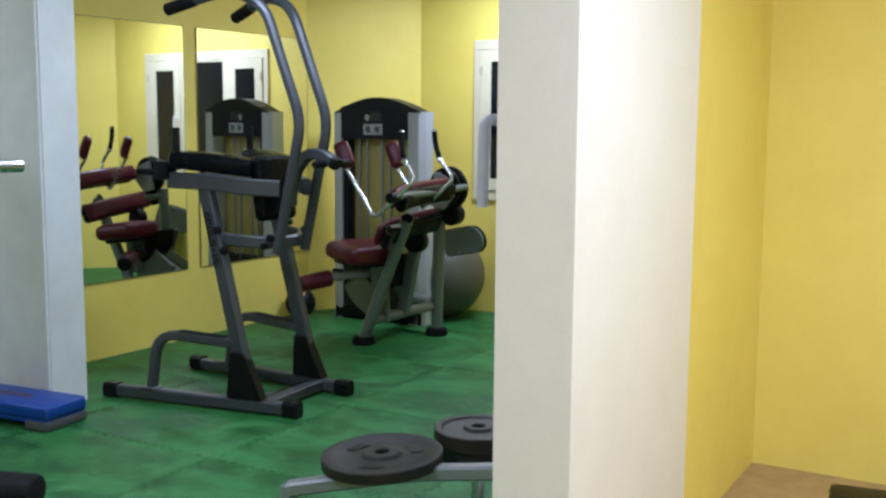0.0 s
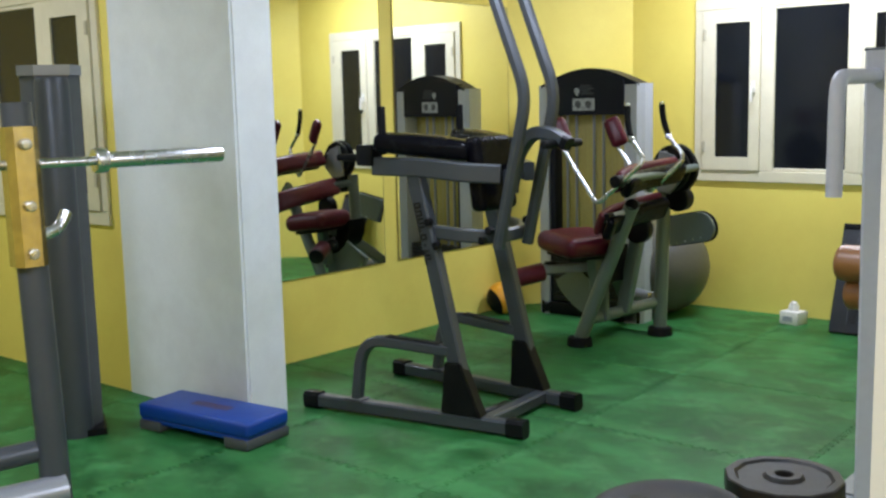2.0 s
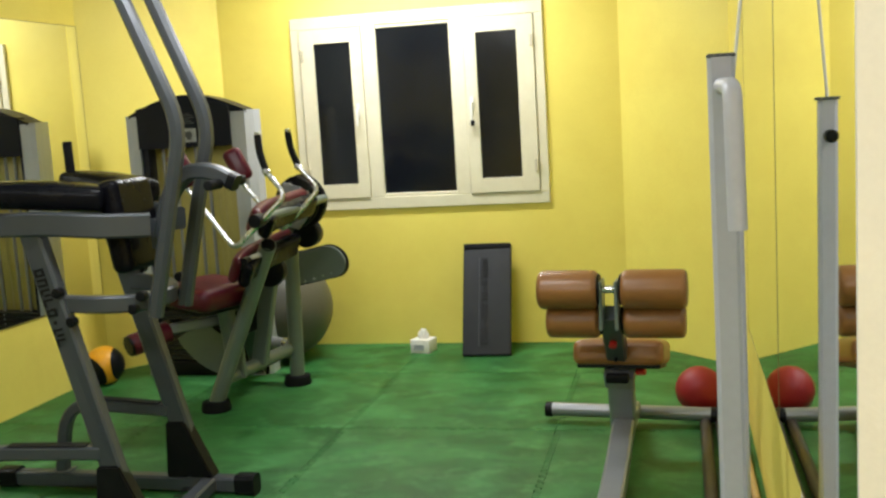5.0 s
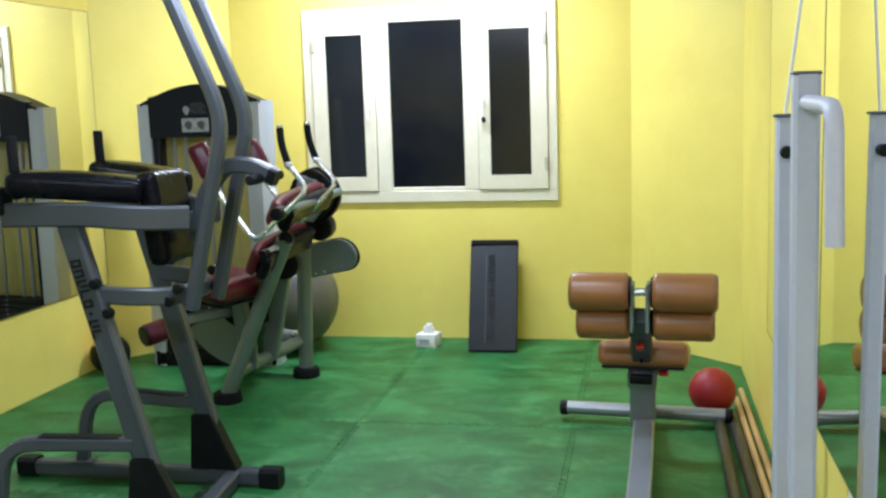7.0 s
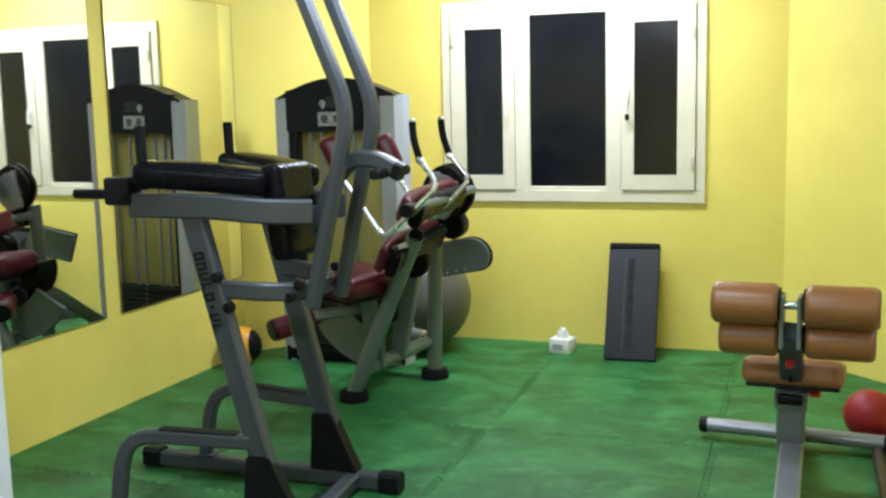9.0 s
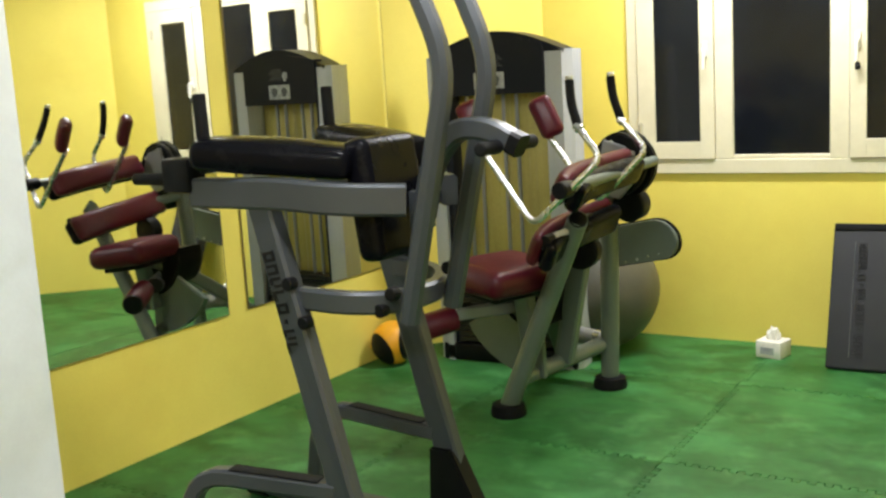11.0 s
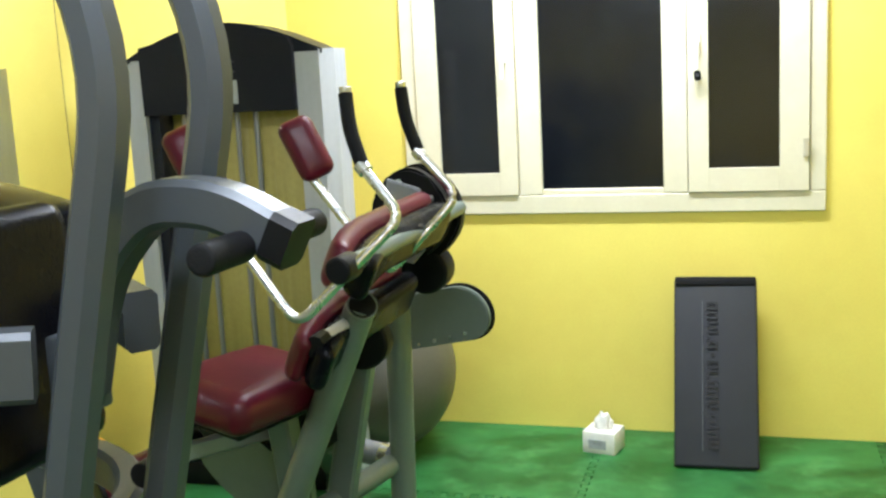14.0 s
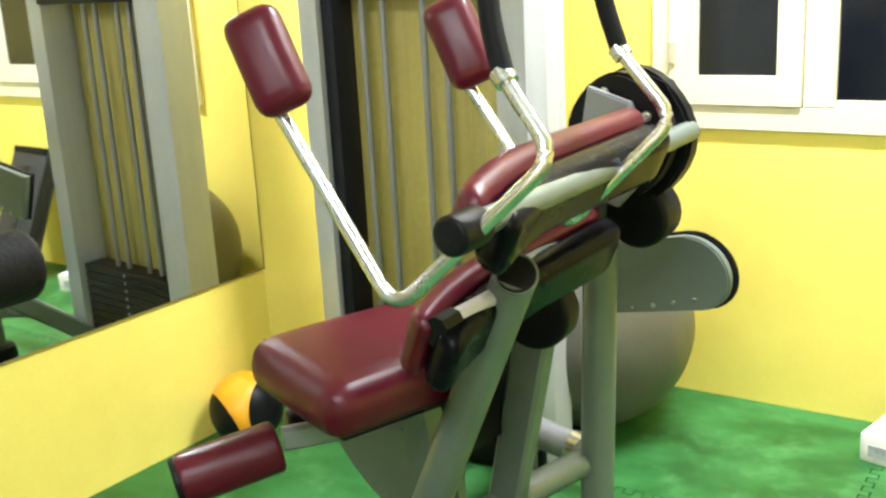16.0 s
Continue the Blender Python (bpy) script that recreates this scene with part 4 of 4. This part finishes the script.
# ---- plate storage frame at the wall's end ----
def iron_plate(name, label, m, r, h, n=40, slots=True):
    t = thing(name, label, "weight plate", m, "weight plates")
    prof = [(0.026, 0), (r * 0.30, 0), (r * 0.33, 0.004), (r * 0.78, 0.004), (r * 0.84, 0), (r - 0.004, 0), (r, 0.004), (r, h - 0.004), (r - 0.004, h),
            (r * 0.84, h), (r * 0.78, h - 0.007), (r * 0.36, h - 0.007), (r * 0.30, h + 0.004), (0.03, h + 0.004), (0.026, h + 0.001), (0.026, 0)]
    own = bmesh.new()
    rings = [[own.verts.new((q * math.cos(2 * math.pi * i / n), q * math.sin(2 * math.pi * i / n), z)) for i in range(n)] for q, z in prof[:-1]]
    for a, b in zip(rings, rings[1:] + rings[:1]):
        for i in range(n):
            own.faces.new((a[i], a[(i + 1) % n], b[(i + 1) % n], b[i]))
    part("plate_body", own, IRON, t)
    for a in (0.5, 2.6, 4.7) if slots else ():
        g = sweep([(r * 0.57 * math.cos(a + k), r * 0.57 * math.sin(a + k), h - 0.0055) for k in (-0.32, -0.16, 0, 0.16, 0.32)], rect(0.042, 0.003, 0.001))
        part("grip_slot", g, PRINT, t, "black grip slot")
    return t


def storage_frame():
    t = thing("plate_frame", "pale grey steel frame with hooked upright", "gym machine")
    up = part("upright", beam([(3.603, -4.18, 0.02), (3.592, -4.18, 1.572)], 0.055, 0.055, up=(0, 1, 0)), PALE, t)
    part("upright_cap", box(3.563, -4.209, 1.570, 3.621, -4.151, 1.578, 0.003, 1), DKGREY, up)
    part("hook", tube([(3.592, -4.20, 1.512), (3.598, -4.485, 1.507), (3.602, -4.50, 1.25)], 0.0175, 0.045, n=14), PALE, up, "pale painted hook arm")
    part("base_foot", lathe([(0.075, 0), (0.075, 0.015), (0.05, 0.03), (0, 0.03)], 20, None, Matrix.Translation((3.603, -4.18, 0))), PALE, up)
    u2 = part("upright", beam([(3.660, -3.38, 0.02), (3.652, -3.38, 1.465)], 0.05, 0.05, up=(0, 1, 0)), PALE, t)
    part("upright_cap", box(3.621, -3.411, 1.463, 3.683, -3.349, 1.471, 0.003, 1), DKGREY, u2)
    part("lock_knob", roll((3.652, -3.41, 1.365), (3.649, -3.455, 1.365), 0.018, 0.006, 14), BLACK, u2, "black lock knob")
    part("pull_cord", tube([(3.652, -3.38, 1.468), (3.70, -3.46, 1.95), (3.765, -3.57, CEIL - 0.002)], 0.0045, n=8), PAPER, t, "thin white cord up to the ceiling")
    part("base_rail", beam([(3.603, -4.23, 0.035), (3.660, -3.33, 0.035)], 0.06, 0.05), PALE, t)
    part("lever", beam([(3.59, -4.20, 0.35), (3.22, -4.28, 0.302), (2.82, -4.45, 0.222)], 0.06, 0.05, 0.1), SILVER, t, "silver plate lever")
    part("lever_foot", beam([(2.82, -4.45, 0.232), (2.81, -4.45, 0.0)], 0.05, 0.05, up=(0, 1, 0)), SILVER, t)
    part("second_arm", beam([(3.64, -3.90, 0.24), (3.24, -3.93, 0.235)], 0.07, 0.07), SILVER, t)
    part("plate_peg", tube([(3.29, -3.93, 0.0), (3.29, -3.93, 0.345)], 0.024, n=12), CHROME, t)
    part("plate_peg", tube([(3.10, -4.28, 0.27), (3.098, -4.28, 0.327)], 0.024, n=12), CHROME, t)


storage_frame()
iron_plate("weight_plate", "large black iron weight plate lying flat", pose(3.10, -4.28, 0.314, 2, -3, 20), 0.215, 0.040)
for i, (r, h, z) in enumerate(((0.15, 0.055, 0.272), (0.168, 0.058, 0.328))):
    iron_plate("small_plate", "small twelve-sided black iron plate stacked on a peg", pose(3.29, -3.93, z, 0, 0, 15 * i), r, h, 12, False)


# ---- barbell rack beside the west window ----
def barbell_rack():
    t = thing("barbell_rack", "grey barbell rack with brass faced catches", "gym rack", moved((1.775, -4.35), (1.57, -4.53), -10.5))
    for y in (-5.02, -5.95):
        p = part("rack_post", tube([(1.83, y + 0.03, 0.04), (1.80, y, 1.50)], 0.045, n=20), GREY, t, "grey leaning rack post")
        part("post_foot", beam([(1.35, y, 0.035), (2.05, y, 0.035)], 0.07, 0.06), GREY, p)
        part("catch_plate", beam([(1.812, y, 1.02), (1.802, y, 1.43)], 0.095, 0.095, up=(1, 0, 0), c=0.02), BRASS, p, "worn brass catch sleeve")
        for z in (1.06, 1.20, 1.38):
            part("bolt", roll((1.855, y, z), (1.875, y, z), 0.016, 0.004, 12), CHROME, p)
        part("catch_hook", tube([(1.83, y + 0.01, 1.10), (1.80, y + 0.10, 1.12), (1.79, y + 0.13, 1.17)], 0.018, 0.03), CHROME, p)
        part("bar_saddle", tube([(1.80, y, 1.27), (1.775, y, 1.305)], 0.016), CHROME, p)
        part("lower_arm", tube([(1.83, y - 0.35, 0.33), (1.86, y + 0.04, 0.33)], 0.05, n=18), SILVER, p, "grey stub arm")
    part("cross_tube", tube([(1.8, -5.02, 0.45), (1.8, -5.95, 0.45)], 0.035), GREY, t)


barbell_rack()
t = thing("barbell", "chromed barbell resting on the rack catches", "barbell", moved((1.775, -4.35), (1.57, -4.53), -10.5))
part("shaft", tube([(1.775, -4.76, 1.318), (1.775, -6.20, 1.318)], 0.0145, n=14), CHROME, t)
for a, b, c in ((-4.79, -4.76, -4.35), (-6.17, -6.20, -6.61)):
    part("sleeve", roll((1.775, b, 1.318), (1.775, c, 1.318), 0.0255, 0.004, 20), CHROME, t, "chromed barbell sleeve")
    part("collar", roll((1.775, a, 1.318), (1.775, b + 0.012 * (1 if c > b else -1), 1.318), 0.040, 0.006, 20), CHROME, t)


def weight_tower():
    t = thing("weight_tower", "grey weight tower beside the west window", "gym machine", pose(0.03, -4.26, 0, 0, 0, 60))
    part("shroud", prism([(-0.11, -0.05), (-0.05, -0.11), (0.09, -0.11), (0.14, -0.03), (0.14, 0.09), (-0.11, 0.09)], 0.02, 1.63), DKGREY, t, "dark grey shroud", False)
    part("front_column", lathe([(0.075, 0.0), (0.075, 1.60), (0.068, 1.62), (0, 1.62)], 24, None, pose(0.02, -0.10, 0)), GREY, t, "grey rounded front column")
    part("top_cap", prism([(-0.12, -0.06), (-0.05, -0.12), (0.10, -0.12), (0.15, -0.03), (0.15, 0.10), (-0.12, 0.10)], 1.63, 1.675), SILVER, t, "pale grey bevelled cap", False)
    part("base", prism([(-0.12, -0.16), (0.15, -0.16), (0.15, 0.10), (-0.12, 0.10)], 0, 0.03), BLACK, t, "", False)


weight_tower()
t = thing("leg_machine", "grey leg machine base with black foam roller", "gym machine", moved((2.89, -4.99), (2.56, -5.28), -9.4))
part("foam_roller", roll((2.89, -4.99, 0.42), (2.62, -5.14, 0.42), 0.052, 0.015), RUBBER, t, "black foam roller")
part("roller_shaft", tube([(2.62, -5.14, 0.42), (2.50, -5.21, 0.42), (2.50, -5.21, 0.0)], 0.025, 0.05), SILVER, t)
part("base_foot", beam([(2.30, -5.21, 0.03), (2.75, -5.21, 0.03)], 0.06, 0.055), GREY, t)
part("seat", pad_at(0.3, 0.3, 0.08, (2.40, -5.42, 0.40), (1, 0, 0), (0, 0, 1)), MAROON, t, "dark red vinyl seat")
part("seat_post", beam([(2.40, -5.42, 0.0), (2.40, -5.42, 0.405)], 0.07, 0.07), GREY, t)

t = thing("floor_case", "black and chrome edged case on the corridor floor", "case", pose(4.60, -3.17, 0.003, 0, 0, 8))
part("case_body", box(-0.2, -0.15, 0, 0.25, 0.15, 0.11, 0.02), BLACK, t)
part("chrome_trim", box(-0.205, -0.155, 0.075, 0.255, 0.155, 0.09, 0.004), CHROME, t, "chrome trim strip")


# ---- puzzle mats ----
def jig(n, edge, depth, length):
    """Tabs along one edge, as (along, out) pairs, clear of the corners."""
    pts = []
    for i in range(n):
        step = (length - 2 * edge) / n
        c = edge + (i + 0.5) * step
        w = step * 0.25
        pts += [(c - w, 0), (c - w * 0.97, depth), (c + w * 0.97, depth), (c + w, 0)]
    return pts


MS = 1.035
def mat_mesh():
    g, n, dp = 0.0019, 17, 0.026
    L = MS
    m = 0.05
    e = jig(n, m, dp, L)
    # tabs sink in on two edges and stand out on the other two
    outline = [(0, 0)] + [(a, d) for a, d in e]
    outline += [(L, 0)] + [(L + d, a) for a, d in e]
    outline += [(L, L)] + [(a, L + d) for a, d in e[::-1]]
    outline += [(0, L)] + [(d, a) for a, d in e[::-1]]
    c = Vector((L / 2, L / 2, 0))
    bm = bmesh.new()
    def loop(z, inset):
        out = []
        k = len(outline)
        for i, p in enumerate(outline):
            a, b = Vector((*outline[i - 1], 0)), Vector((*outline[(i + 1) % k], 0))
            d = (b - a).normalized()
            nrm = Vector((-d.y, d.x, 0))
            q = Vector((*p, 0)) + nrm * inset
            out.append(bm.verts.new((q.x - L / 2, q.y - L / 2, z)))
        return out
    lo, mid, hi = loop(-0.021, g), loop(-0.0025, g), loop(0.0, g + 0.0009)
    k, q = len(outline), len(outline) // 4
    for a, b in ((lo, mid), (mid, hi)):
        for i in range(k):
            bm.faces.new((a[i], a[(i + 1) % k], b[(i + 1) % k], b[i]))
    inner = []
    for i, (x, y) in enumerate(outline):
        x, y = min(max(x, m), L - m), min(max(y, m), L - m)
        x, y = ((x, m), (L - m, y), (x, L - m), (m, y))[i // q]
        inner.append(bm.verts.new((x - L / 2, y - L / 2, 0.0)))
    centre = bm.verts.new((0, 0, 0))
    for i in range(k):
        j = (i + 1) % k
        bm.faces.new((hi[i], hi[j], inner[j], inner[i]))
        bm.faces.new((inner[i], inner[j], centre))
    return bm


floor_mats = S(new("mat_floor"), "green interlocking foam floor mats", "floor")
first = None
ang = 0.0
U = Vector((math.cos(ang), math.sin(ang), 0)) * MS
V = Vector((-math.sin(ang), math.cos(ang), 0)) * MS
for i in range(-5, 3):
    for j in range(-7, 3):
        c = Vector((1.883, -1.80, 0)) + U * (i + 0.5) + V * (j + 0.5)
        if not (-2.9 < c.x < 4.0 and -7.6 < c.y < 0.75) or (c.x < -0.6 and c.y > -3.2):
            continue
        if first is None:
            first = part("mat", mat_mesh(), GREEN, floor_mats, smooth=False)
            ob = first
        else:
            ob = new("mat", first.data)
            ob.parent = floor_mats
        ob.matrix_basis = Matrix.Translation(c) @ Matrix.Rotation(ang, 4, "Z")
